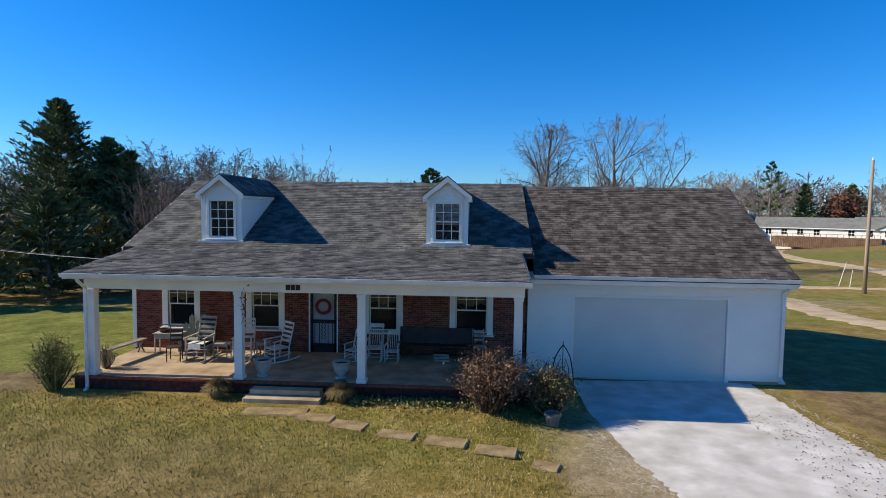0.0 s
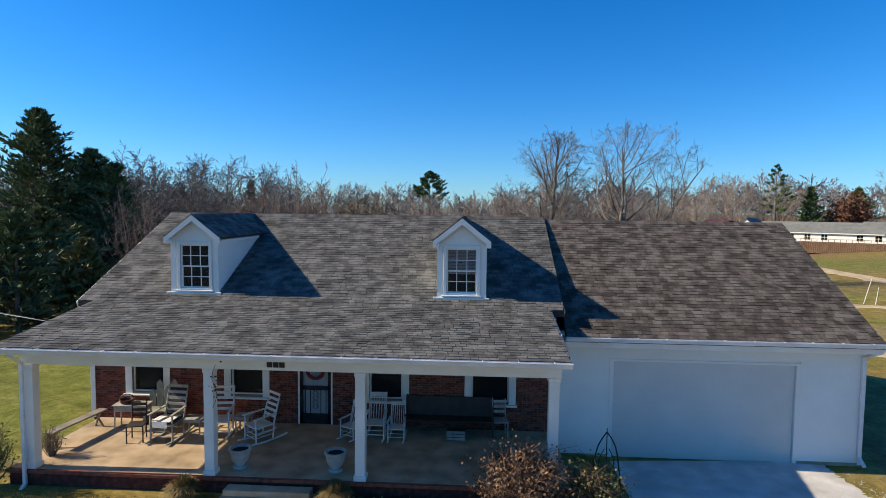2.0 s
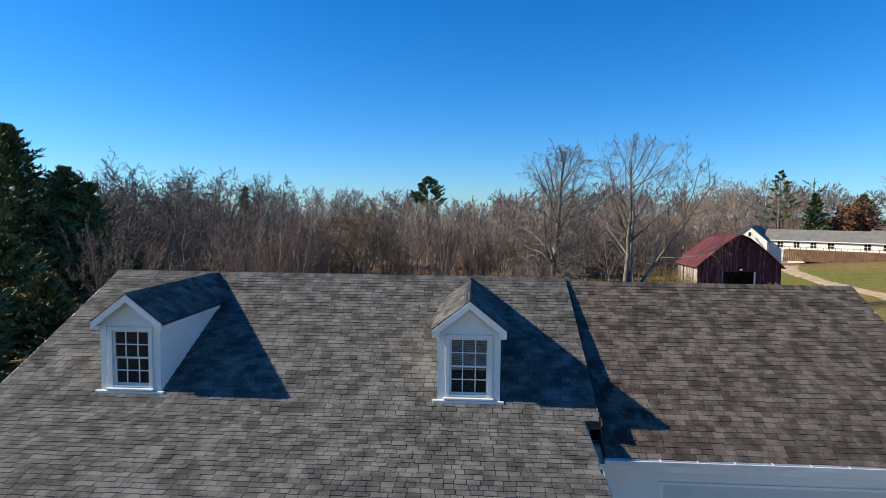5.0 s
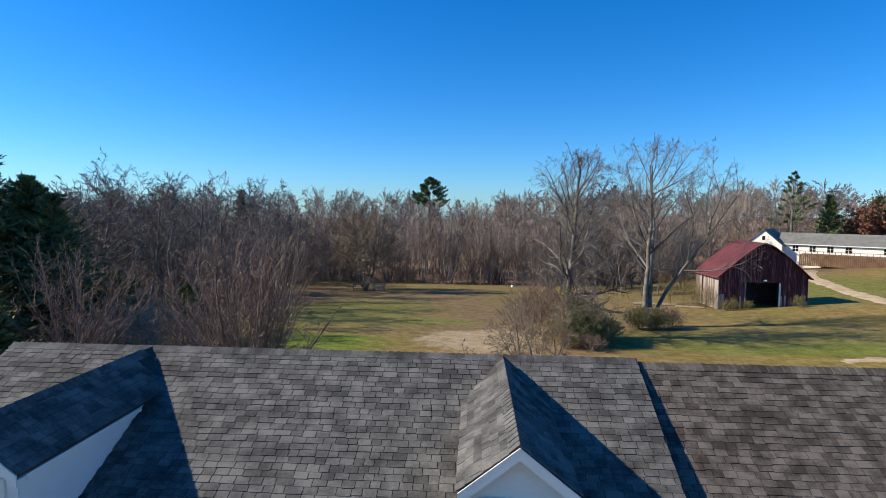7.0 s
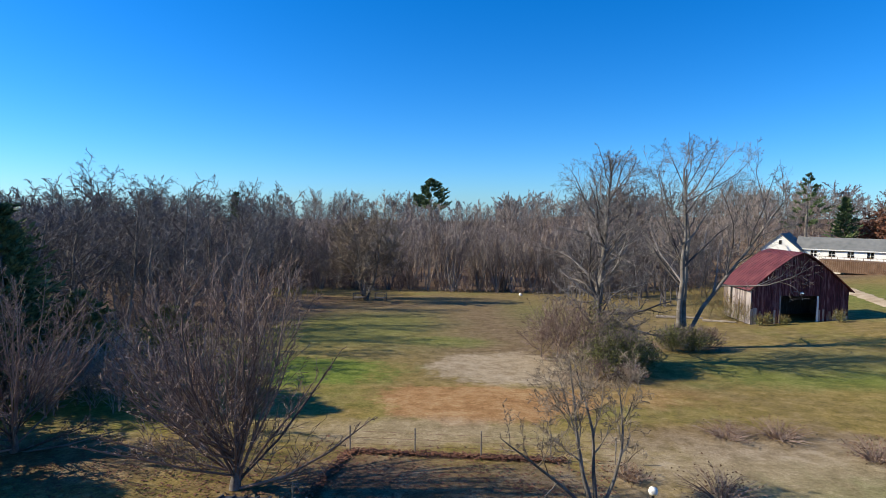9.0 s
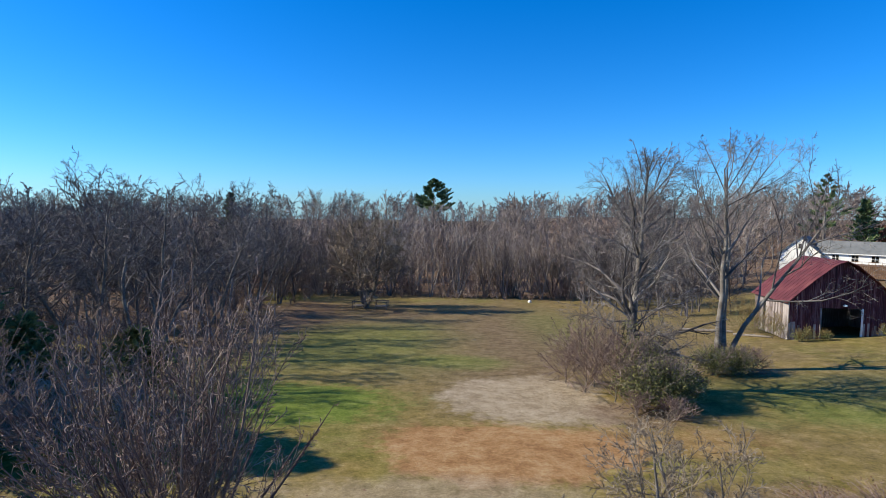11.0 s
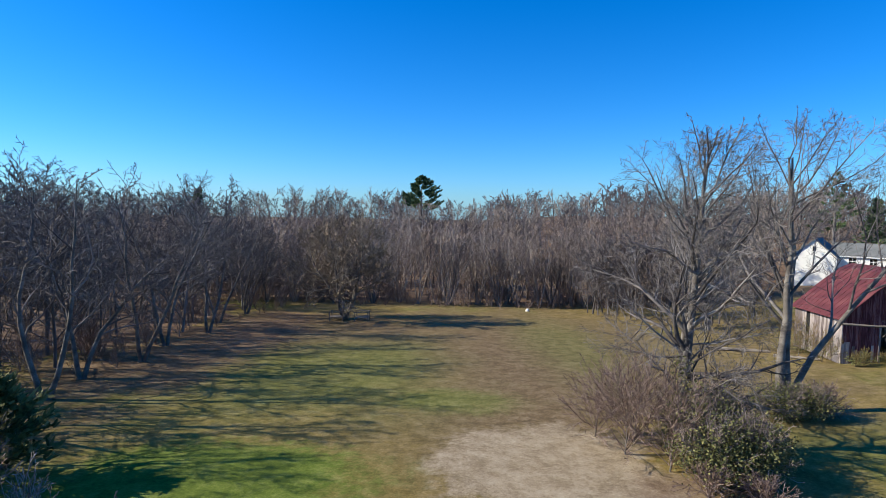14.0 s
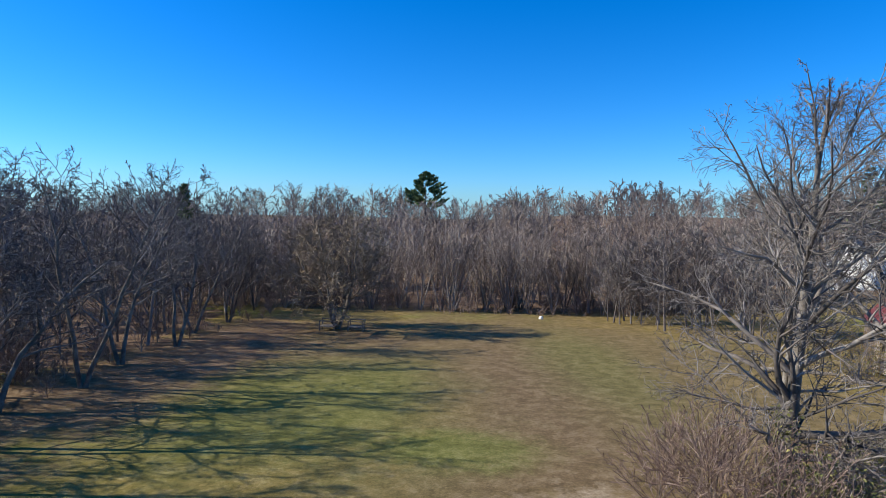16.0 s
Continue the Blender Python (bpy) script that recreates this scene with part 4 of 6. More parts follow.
# ---- neighbour ----
def make_neighbour():
    h = thing("neighbour_house", "long white ranch house with a grey shingle roof and deck", "house", at=(95, 160, -1.5))
    y0, y1, zb, ze, zr = 157.0, 167.0, -5.5, 3.1, 6.4
    xa, xb = 76.0, 128.0
    holes = [(80 + i * 4.6, 81.6 + i * 4.6, 0.7, 2.5) for i in range(10) if i not in (4, 8)]
    welded(part("front_wall", wall_with_openings(xa, xb, y0, y0 + 0.3, zb, ze, holes), VINYL, h))
    part("back_wall", MB().box(xa, xb, y1, y1 + 0.3, zb, ze), VINYL, h)
    part("end_wall", MB().prism([(y0 + 0.3, zb), (y1, zb), (y1, ze), ((y0 + y1) / 2, zr - 0.2), (y0 + 0.3, ze)], "x", xb - 0.3, xb), VINYL, h)
    part("roof", slab_roof([(y0 - 0.6, ze - 0.15), ((y0 + y1) / 2, zr), (y1 + 0.6, ze - 0.15)], xa - 0.2, 104, 0.2), GREYROOF, h)
    part("roof", slab_roof([(y0 - 0.6, ze - 0.10), ((y0 + y1) / 2, zr + 0.35), (y1 + 0.6, ze - 0.10)], 104.01, xb + 0.5, 0.2), GREYROOF, h, "brown-grey shingle roof")
    part("eave_board", MB().box(xa, xb, y0 - 0.66, y0 - 0.605, ze - 0.38, ze - 0.12), WHITE, h)
    for a, b, c, d in holes:
        win = part("window", MB().box(a - 0.12, a, y0 - 0.05, y0 - 0.004, c, d).box(b, b + 0.12, y0 - 0.05, y0 - 0.004, c, d).box(a, b, y0 - 0.05, y0 - 0.004, d, d + 0.12).box(a, b, y0 - 0.05, y0 - 0.004, c - 0.12, c).box((a + b) / 2 - 0.05, (a + b) / 2 + 0.05, y0 + 0.02, y0 + 0.06, c, d).box(a, b, y0 + 0.02, y0 + 0.06, (c + d) / 2 - 0.05, (c + d) / 2 + 0.05), WHITE, h)
        part("pane", MB().box(a, b, y0 + 0.08, y0 + 0.1, c, d), GLASS, win)
        # room darkness painted as a near-black sheet
        part("room_shade", MB().box(a, b, y0 + 0.4, y0 + 0.42, c, d), DARK, win)
    # gabled wing at the near end
    gx0, gx1, gy, gp, ge = 67.2, 77.6, 154.0, 7.3, 2.7
    gm = (gx0 + gx1) / 2
    wing = part("wing_front", MB().prism([(gx0, -6.2), (gx1, -6.2), (gx1, ge), (gm, gp), (gx0, ge)], "y", gy, gy + 0.3), VINYL, h)
    part("wing_side", MB().box(gx0, gx0 + 0.3, gy + 0.3, 168, -6.2, ge), VINYL, h)
    part("wing_side", MB().box(gx1 - 0.3, gx1, gy + 0.3, 168, -6.2, ge), VINYL, h)
    sl = (gp - ge) / (gm - gx0)
    part("wing_roof", MB().prism([(gx0 - 0.6, ge - 0.6 * sl + 0.12), (gm, gp + 0.12), (gx1 + 0.6, ge - 0.6 * sl + 0.12), (gx1 + 0.6, ge - 0.6 * sl - 0.08), (gm, gp - 0.08), (gx0 - 0.6, ge - 0.6 * sl - 0.08)], "y", gy - 0.5, 168.4), GREYROOF, h)
    vent = part("gable_window", MB().box(gm - 0.55, gm + 0.55, gy - 0.08, gy - 0.004, 3.9, 5.4), WHITE, wing)
    # opaque near-black pane: the attic's shade as colour
    part("pane", MB().box(gm - 0.42, gm + 0.42, gy - 0.1, gy - 0.084, 4.0, 5.3), DARK, vent)
    # cross gable
    cm = 117.0
    part("cross_gable", MB().prism([(cm - 6.5, ze - 0.1), (cm + 6.5, ze - 0.1), (cm, 6.3)], "y", y0 - 0.64, y0 - 0.61), VINYL, h)
    part("cross_gable_roof", MB().prism([(cm - 7.2, ze - 0.35), (cm, 6.5), (cm + 7.2, ze - 0.35), (cm + 7.2, ze - 0.15), (cm, 6.75), (cm - 7.2, ze - 0.15)], "y", y0 - 1.0, 162), GREYROOF, h)
    turn = Matrix.Translation((67, 158, 0)) @ Matrix.Rotation(radians(-38), 4, "Z") @ Matrix.Translation((-72, -158, 0))
    turn = Matrix.Translation((73.5, 164.5, 6.1)) @ Matrix.Scale(0.81, 4) @ Matrix.Translation((-64.85, -154.6, -7.42)) @ turn
    h.matrix_basis = turn @ h.matrix_basis
    deck = thing("deck", "raised stained wood deck with railing along the house", "deck", at=(98, 153, -1.2))
    part("deck_floor", MB().box(83, 112, 150.5, y0 - 0.02, 0.0, 0.2), DECKWOOD, deck)
    for i in range(60):
        x = 83 + i * 29 / 60
        part("skirt_board", MB().box(x, x + 0.44, 150.52, 150.6, -3.2, -0.01), DECKWOOD, deck)
    for i in range(20):
        x = 83.1 + i * 1.5
        part("rail_post", MB().box(x - 0.06, x + 0.06, 150.55, 150.67, 0.2, 1.25), DECKWOOD, deck)
    part("rail", MB().box(83, 112, 150.54, 150.68, 1.2, 1.3), DECKWOOD, deck)
    part("stair", MB().prism([(112, 0.2), (115, -1.0), (115, -1.4), (112, -0.3)], "y", 151, 152.4), DECKWOOD, deck)

    deck.matrix_basis = turn @ deck.matrix_basis


make_neighbour()

# utility pole and two leaning white sticks by the lane
pole = thing("utility_pole", "tall wooden utility pole beside the farm lane", "utility pole", at=(33.8, 51, gz(33.8, 51)))
part("pole", MB().tube([(33.8, 51, gz(33.8, 51) - 0.3), (33.82, 51, 4), (33.85, 51, 10.4)], [0.17, 0.15, 0.11], 10), POLEWOOD, pole, smooth=True)
part("insulator", MB().lathe([(0.0, 0.0), (0.07, 0.0), (0.05, 0.12), (0.07, 0.16), (0.0, 0.24)], 8, (33.85, 51, 10.38)), METALW, pole)
for x, y, lx, ln in ((36.2, 58.5, 0.65, 2.4), (36.9, 57.9, 0.2, 1.6)):
    single("white_stake", MB().tube([(x, y, gz(x, y) - 0.1), (x + lx, y, gz(x, y) + ln)], [0.030, 0.022], 6), WHITE, "thin leaning white stake in the grass", "stake", "white stakes")


# ---- trees ----
def grow(rng, mb, p, d, ln, r, level, top, prm):
    """One limb with its side limbs; mb holds the trunk and the crown."""
    segs = prm["segs"][level]
    sides = prm["sides"][level]
    pts, rad = [p], [r]
    q, dd = p.copy(), d.copy()
    wob, lift, env = prm["wobble"][level], prm["lift"][level], prm.get("env")
    for i in range(segs):
        dd = (dd + Vector((rng.gauss(0, wob), rng.gauss(0, wob), rng.gauss(0, wob) + lift))).normalized()
        q = q + dd * (ln / segs)
        pts.append(q.copy())
        rad.append(max(prm["rmin"], r * (1 - 0.8 * (i + 1) / segs)))
        if env and level < 3 and (q.x * q.x + q.y * q.y) / env[1] ** 2 + max(0.0, (q.z - env[2] * env[0]) / (env[0] * (1 - env[2]))) ** 2 > rng.uniform(0.8, 1.0):
            rad[-1] = prm["rmin"]
            ln *= (i + 1) / segs
            segs = i + 1
            break
    if level >= prm["flat"]:
        s = (d.cross(Vector((rng.gauss(0, 1), rng.gauss(0, 1), rng.gauss(0, 1))))).normalized()
        mb[1].strip(pts, rad, s)
    else:
        mb[0 if level == 0 else 1].tube(pts, rad, sides, False)
    if level == top:
        return
    n = prm["kids"][level]
    n = max(1, round(n * rng.uniform(0.8, 1.2)))
    for k in range(n):
        f = prm["first"][level] + (1 - prm["first"][level]) * (k + rng.random()) / n
        f = min(f, 0.999)
        i = int(f * segs)
        a, b = pts[i], pts[i + 1]
        at = a.lerp(b, f * segs - i)
        axis = (b - a).normalized()
        side = axis.orthogonal().normalized()
        side.rotate(Matrix.Rotation(rng.uniform(0, 6.283), 3, axis))
        ang = radians(rng.uniform(*prm["angle"][level]))
        if level == 0:
            ang *= 1 - prm.get("steep", 0) * f
        cd = axis * math.cos(ang) + side * math.sin(ang)
        cl = ln * prm["ratio"][level] * rng.uniform(0.6, 1.15) * (1 - prm["taper"][level] * f)
        kid = prm
        if level == 0 and "hang" in prm:
            low, high = prm["hang"]
            kid = dict(prm, lift=[prm["lift"][0], low + (high - low) * f, *prm["lift"][2:]])
        grow(rng, mb, at, cd, cl, max(prm["rmin"], rad[i] * prm["rr"]), level + 1, top, kid)


TALL = dict(flat=3, segs=[8, 5, 4, 3, 2], sides=[8, 5, 4, 3, 3], wobble=[0.05, 0.13, 0.16, 0.18, 0.2], lift=[0.03, 0.06, 0.05, 0.03, 0.0], kids=[17, 9, 6, 4], first=[0.22, 0.2, 0.15, 0.1], angle=[(35, 80), (30, 60), (25, 60), (25, 60)], ratio=[0.48, 0.5, 0.5, 0.6], taper=[0.55, 0.5, 0.4, 0.3], rr=0.5, rmin=0.011)
SPREAD = dict(TALL, wobble=[0.10, 0.16, 0.18, 0.2, 0.2], kids=[9, 9, 7, 4], first=[0.25, 0.2, 0.15, 0.1], angle=[(25, 55), (30, 65), (30, 65), (25, 60)], ratio=[0.75, 0.52, 0.5, 0.55], taper=[0.35, 0.4, 0.4, 0.3], rr=0.6)
STEMMY = dict(TALL, wobble=[0.05, 0.06, 0.10, 0.15, 0.2], lift=[0.05, 0.17, 0.08, 0.05, 0.0], kids=[40, 10, 6, 3], first=[0.05, 0.12, 0.1, 0.1], angle=[(8, 62), (12, 38), (18, 45), (25, 60)], ratio=[4.4, 0.36, 0.45, 0.5], taper=[0.1, 0.35, 0.4, 0.3], rr=0.42, rmin=0.008)


def tree_mesh(seed, height, prm, top=4, trunk=None, stems=1, lean=0.1, env=None, leaders=()):
    """leaders: for each main stem its lean in x and y, its length and its girth, where they are not spread evenly."""
    rng, mb = random.Random(seed), (MB(), MB())
    prm = dict(prm, env=env)
    for lx, ly, size, girth in leaders:
        grow(rng, mb, Vector((lx * 0.35, ly * 0.35, -0.2)), Vector((lx, ly, 1)).normalized(), height * size, trunk * girth, 0, top, prm)
    if leaders:
        return mb
    for s in range(stems):
        a = 6.283 * s / stems + rng.random()
        d = Vector((lean * math.cos(a) * rng.uniform(0.5, 1.3), lean * math.sin(a) * rng.uniform(0.5, 1.3), 1)).normalized()
        grow(rng, mb, Vector((0.12 * math.cos(a) * (stems > 1), 0.12 * math.sin(a) * (stems > 1), -0.2)), d, height * rng.uniform(0.88, 1.0), trunk or height * 0.018, 0, top, prm)
    return mb


def crown(height, radius, low, *how, leaders=()):
    """A tree whose limbs end at a rounded crown of this height and radius."""
    return tree_mesh(*how, env=(height, radius, low), leaders=leaders)


def fast_mesh(name, v, f4):
    """A mesh from arrays of vertices and quads."""
    me = bpy.data.meshes.new(name)
    me.vertices.add(len(v))
    me.vertices.foreach_set("co", np.asarray(v, dtype=np.float32).ravel())
    me.loops.add(f4.size)
    me.loops.foreach_set("vertex_index", f4.astype(np.int32).ravel())
    me.polygons.add(len(f4))
    me.polygons.foreach_set("loop_start", np.arange(0, f4.size, 4, dtype=np.int32))
    me.polygons.foreach_set("loop_total", np.full(len(f4), 4, dtype=np.int32))
    me.update(calc_edges=True)
    return me


def arrays(mb):
    return np.array(mb.v), np.array([f for f in mb.f if len(f) == 4])


def whole(pair):
    """Trunk and crown as one pair of arrays."""
    (v0, f0), (v1, f1) = arrays(pair[0]), arrays(pair[1])
    return np.concatenate((v0, v1)), np.concatenate((f0, f1 + len(v0)))


def plant_tree(name, mb, x, y, bark, label, category="tree", group="", turn=0.0, size=1.0, extra=()):
    e = thing(name, label, category, group)
    e.matrix_basis = pose(x, y, gz(x, y), 0, 0, turn) @ Matrix.Scale(size, 4)
    for nm, half, mt in (("trunk", mb[0], BARK), ("crown", mb[1], bark)):
        me = fast_mesh(nm, *arrays(half))
        me.materials.append(mt)
        new(nm, me).parent = e
    for nm, m2, mt in extra:
        part(nm, m2, mt, e)
    return e


WOODP = dict(flat=2, segs=[5, 3, 2, 1], sides=[5, 3, 3, 3], wobble=[0.05, 0.13, 0.18, 0.2], lift=[0.03, 0.10, 0.08, 0.04], kids=[18, 8, 5], first=[0.10, 0.15, 0.1], angle=[(30, 65), (25, 55), (25, 60)], ratio=[0.56, 0.52, 0.6], taper=[0.5, 0.45, 0.4], rr=0.5, rmin=0.019)
WOODQ = dict(WOODP, kids=[14, 9, 6], ratio=[0.66, 0.52, 0.6], first=[0.18, 0.15, 0.1], angle=[(20, 50), (30, 60), (25, 60)])
BRUSHP = dict(WOODP, segs=[2, 2, 1, 1], kids=[13, 5, 4], first=[0.02, 0.1, 0.1], ratio=[1.6, 0.5, 0.6], angle=[(10, 55), (20, 50), (25, 60)], taper=[0.1, 0.4, 0.4], rmin=0.014)
FARP = dict(WOODP, segs=[4, 3, 2, 1], kids=[16, 7, 4], first=[0.08, 0.15, 0.1], angle=[(22, 58), (20, 50), (25, 55)], rmin=0.026)
VASEP = dict(WOODP, segs=[4, 2, 1, 1], kids=[8, 5, 3], first=[0.22, 0.25, 0.1], angle=[(12, 38), (15, 42), (20, 50)], ratio=[0.42, 0.45, 0.5], rmin=0.026)
HILLP = dict(WOODP, segs=[3, 1, 1, 1], kids=[12, 5, 3], first=[0.12, 0.15, 0.1], rmin=0.075)
TEMPLATES = [whole(crown(10, 3.6 + 0.9 * (i % 3), 0.5, 100 + i, 10.5, (WOODP, WOODQ)[i % 2], 3, 0.12)) for i in range(8)]
FARTREES = [whole(crown(10, 3.6 + 0.8 * (i % 3), 0.5, 300 + i, 10.5, FARP, 3, 0.12)) for i in range(6)]
CLUMPS = [whole(crown(10, 3.9, 0.6, 320 + i, 10.4, VASEP, 3, 0.085, 6, 0.30)) for i in range(5)]
HILLTREES = [whole(crown(10, 4.2, 0.45, 340 + i, 10.5, HILLP, 3, 0.14)) for i in range(4)]
BRUSH = [whole(crown(3.4, 2.3, 0.3, 200 + i, 1.9, BRUSHP, 3, 0.05)) for i in range(4)]


def woods(name, spots, templates, mt, label, seed, twig=1.0):
    """Many bare trees joined to one mass of woodland: spots are x, y, height."""
    rng = np.random.RandomState(seed)
    vs, fs, n = [], [], 0
    for x, y, h in spots:
        v, f = templates[rng.randint(len(templates))]
        a, s = rng.uniform(0, 6.283), h / v[:, 2].max()
        c, t = math.cos(a) * s * rng.uniform(0.85, 1.2), math.sin(a) * s
        w = np.column_stack((v[:, 0] * c - v[:, 1] * t + x, v[:, 0] * t + v[:, 1] * c + y, v[:, 2] * s + gz(x, y)))
        vs.append(w), fs.append(f + n)
        n += len(v)
    me = fast_mesh(name, np.concatenate(vs), np.concatenate(fs))
    me.materials.append(mt)
    return tagged(new(name, me), label, "woodland", kind="stuff")


def scatter(seed, n, x0, x1, y0, y1, h0, h1, keep=lambda x, y: True):
    rng, out = random.Random(seed), []
    for _ in range(n):
        x, y = rng.uniform(x0, x1), rng.uniform(y0, y1)
        if keep(x, y):
            out.append((x, y, rng.uniform(h0, h1)))
    return out


woods("woods", scatter(1, 150, -125, 62, 150, 186, 13, 20), FARTREES, TWIG, "bare brown winter woods beyond the meadow", 1)
woods("woods", scatter(21, 64, -62, 48, 141, 153, 10, 17), CLUMPS, TWIG, "many-stemmed bare trees along the meadow's far edge", 21)
woods("woods", scatter(2, 130, -180, 130, 186, 260, 17, 24, lambda x, y: x < 50 or y > 200) + scatter(14, 40, 55, 190, 196, 236, 12, 18), FARTREES, TWIG, "bare reddish winter woods farther back", 2)
woods("woods", scatter(3, 85, -85, -38, 62, 144, 11.5, 17.5) + scatter(13, 20, -48, -39, 78, 140, 10, 16) + scatter(15, 12, -54, -40, 52, 80, 9, 14), TEMPLATES, TWIGG, "bare grey-brown woods along the meadow's side", 3)
woods("woods", scatter(7, 46, 12, 37, 112, 144, 8, 15, lambda x, y: x > 14 + (144 - y) * 0.3), FARTREES, TWIGG, "bare grey woods behind the barn", 7)
# farthest trees, with the haze carried by their twig colour
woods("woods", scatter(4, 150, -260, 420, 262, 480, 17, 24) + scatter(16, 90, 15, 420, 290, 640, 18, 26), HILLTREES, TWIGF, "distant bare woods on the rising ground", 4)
woods("underbrush", scatter(5, 150, -80, 50, 140, 150, 3, 6.5) + scatter(6, 45, -50, -36, 66, 142, 2.5, 6) + scatter(22, 110, -64, 46, 137, 142, 0.9, 2.0) + scatter(19, 34, -40.5, -34, 66, 138, 1.2, 2.8), BRUSH, TWIGR, "tangled bare underbrush at the woods' edge", 5)
woods("underbrush", scatter(18, 40, 60, 200, 196, 260, 6, 10, lambda x, y: x > 90 or y > 215), BRUSH, TWIGG, "grey brushwood on the rise behind the white house", 9)
woods("underbrush", scatter(8, 54, -36, -14, 46, 64, 3, 5.2, lambda x, y: x < -16 - (y - 46) * 0.5 or x < -24), BRUSH, TWIG, "thicket of reddish bare saplings behind the house", 8)

# single trees in the yard
TREEA = dict(TALL, segs=[9, 6, 4, 3, 2], wobble=[0.04, 0.17, 0.20, 0.2, 0.2], lift=[0.0, 0.06, 0.01, -0.02, -0.03], hang=(-0.10, 0.14), kids=[26, 10, 8, 4], first=[0.20, 0.18, 0.12, 0.1], angle=[(50, 88), (28, 60), (25, 60), (25, 60)], ratio=[0.44, 0.5, 0.5, 0.6], taper=[0.12, 0.4, 0.4, 0.3], steep=0.50, rr=0.52, rmin=0.0085)
TREEB = dict(SPREAD, kids=[10, 10, 8, 4], wobble=[0.09, 0.16, 0.18, 0.2, 0.2], ratio=[0.55, 0.5, 0.5, 0.55], first=[0.3, 0.2, 0.15, 0.1], rr=0.5, rmin=0.012)
FORKED = dict(TREEB, kids=[10, 9, 7, 4], angle=[(22, 62), (28, 60), (28, 60), (25, 60)], ratio=[0.56, 0.52, 0.5, 0.55], taper=[0.15, 0.4, 0.4, 0.3], lift=[0.035, 0.07, 0.04, 0.02, 0.0], rr=0.52, rmin=0.0095)
ROUND = dict(SPREAD, kids=[20, 11, 7, 4], first=[0.26, 0.15, 0.12, 0.1], angle=[(30, 80), (30, 60), (30, 60), (25, 60)], ratio=[0.62, 0.5, 0.5, 0.55], taper=[0.1, 0.4, 0.4, 0.3], lift=[0.03, 0.07, 0.05, 0.03, 0.0], rmin=0.02)


def ivy(height, radius, n, seed):
    """Leaves clinging round the foot of a trunk."""
    rng, mb = random.Random(seed), MB()
    for _ in range(n):
        z, a = height * rng.random() ** 1.4, rng.uniform(0, 6.283)
        r = radius * rng.uniform(0.5, 1.1) * (1 - 0.5 * z / height)
        q = Vector((r * math.cos(a), r * math.sin(a), z))
        e = Vector((rng.gauss(0, 1), rng.gauss(0, 1), rng.gauss(-0.3, 0.7))).normalized()
        d = e.cross(Vector((rng.gauss(0, 1), rng.gauss(0, 1), rng.gauss(0, 1)))).normalized()
        L = rng.uniform(0.10, 0.22)
        mb.add([q, q + e * L * 0.5 + d * L * 0.4, q + e * L, q + e * L * 0.5 - d * L * 0.4], [(0, 1, 2, 3)])
    return mb


plant_tree("bare_tree", crown(18.8, 6.4, 0.70, 31, 17.5, TREEA, 4, 0.36, leaders=((0.0, 0.0, 1.0, 1.0), (-0.05, 0.02, 0.78, 0.55))), 7.6, 67.2, TWIGM, "tall bare grey tree with drooping lower twigs and ivy", size=0.97, extra=(("ivy", ivy(5.5, 0.95, 900, 37), OLIVE),))
plant_tree("bare_tree", crown(20.6, 10.8, 0.60, 32, 18.0, FORKED, 4, 0.38, leaders=((-0.22, 0.0, 1.0, 0.9), (0.06, 0.14, 1.0, 0.9), (0.38, 0.05, 1.0, 0.65))), 17.9, 75.0, TWIGM, "broad bare tree with forked grey trunks near the barn")
plant_tree("bare_tree", crown(16.2, 9.0, 0.45, 33, 15.5, dict(ROUND, rmin=0.034, kids=[15, 10, 7, 3], first=[0.24, 0.15, 0.12, 0.1]), 4, 0.26, 5, 0.60), -22, 119, TWIGT, "round-crowned bare tan tree at the meadow's far edge")
CROWN = dict(STEMMY, kids=[46, 14, 6, 3], angle=[(3, 78), (14, 42), (20, 50), (25, 60)], lift=[0.05, 0.13, 0.08, 0.04, 0.0], wobble=[0.05, 0.09, 0.14, 0.16, 0.2], ratio=[4.9, 0.31, 0.45, 0.5], rr=0.26, rmin=0.009)
plant_tree("bare_tree", crown(9.5, 4.5, 0.56, 34, 2.2, CROWN, 4, 0.27), -12.4, 39.6, TWIGR, "many-stemmed bare ornamental tree in the back yard")
plant_tree("bare_tree", crown(6.3, 4.1, 0.40, 35, 5.8, dict(TREEB, kids=[9, 8, 6, 3], ratio=[0.50, 0.5, 0.5, 0.55], first=[0.34, 0.2, 0.15, 0.1], rmin=0.0085, angle=[(20, 55), (30, 65), (30, 65), (25, 60)]), 4, 0.10, leaders=((-0.75, -0.15, 1.0, 0.8), (-0.25, 0.12, 1.0, 1.0), (0.45, 0.0, 0.9, 0.8), (0.06, 0.2, 1.0, 0.9), (-0.45, 0.3, 0.9, 0.7))), 1.8, 39.2, TWIGT, "small bare tree with pale spreading limbs")
plant_tree("bare_tree", crown(8.4, 4.2, 0.50, 36, 2.1, dict(CROWN, kids=[36, 10, 6, 3]), 4, 0.22), -24, 42.5, TWIGR, "many-stemmed bare tree at the yard's edge")
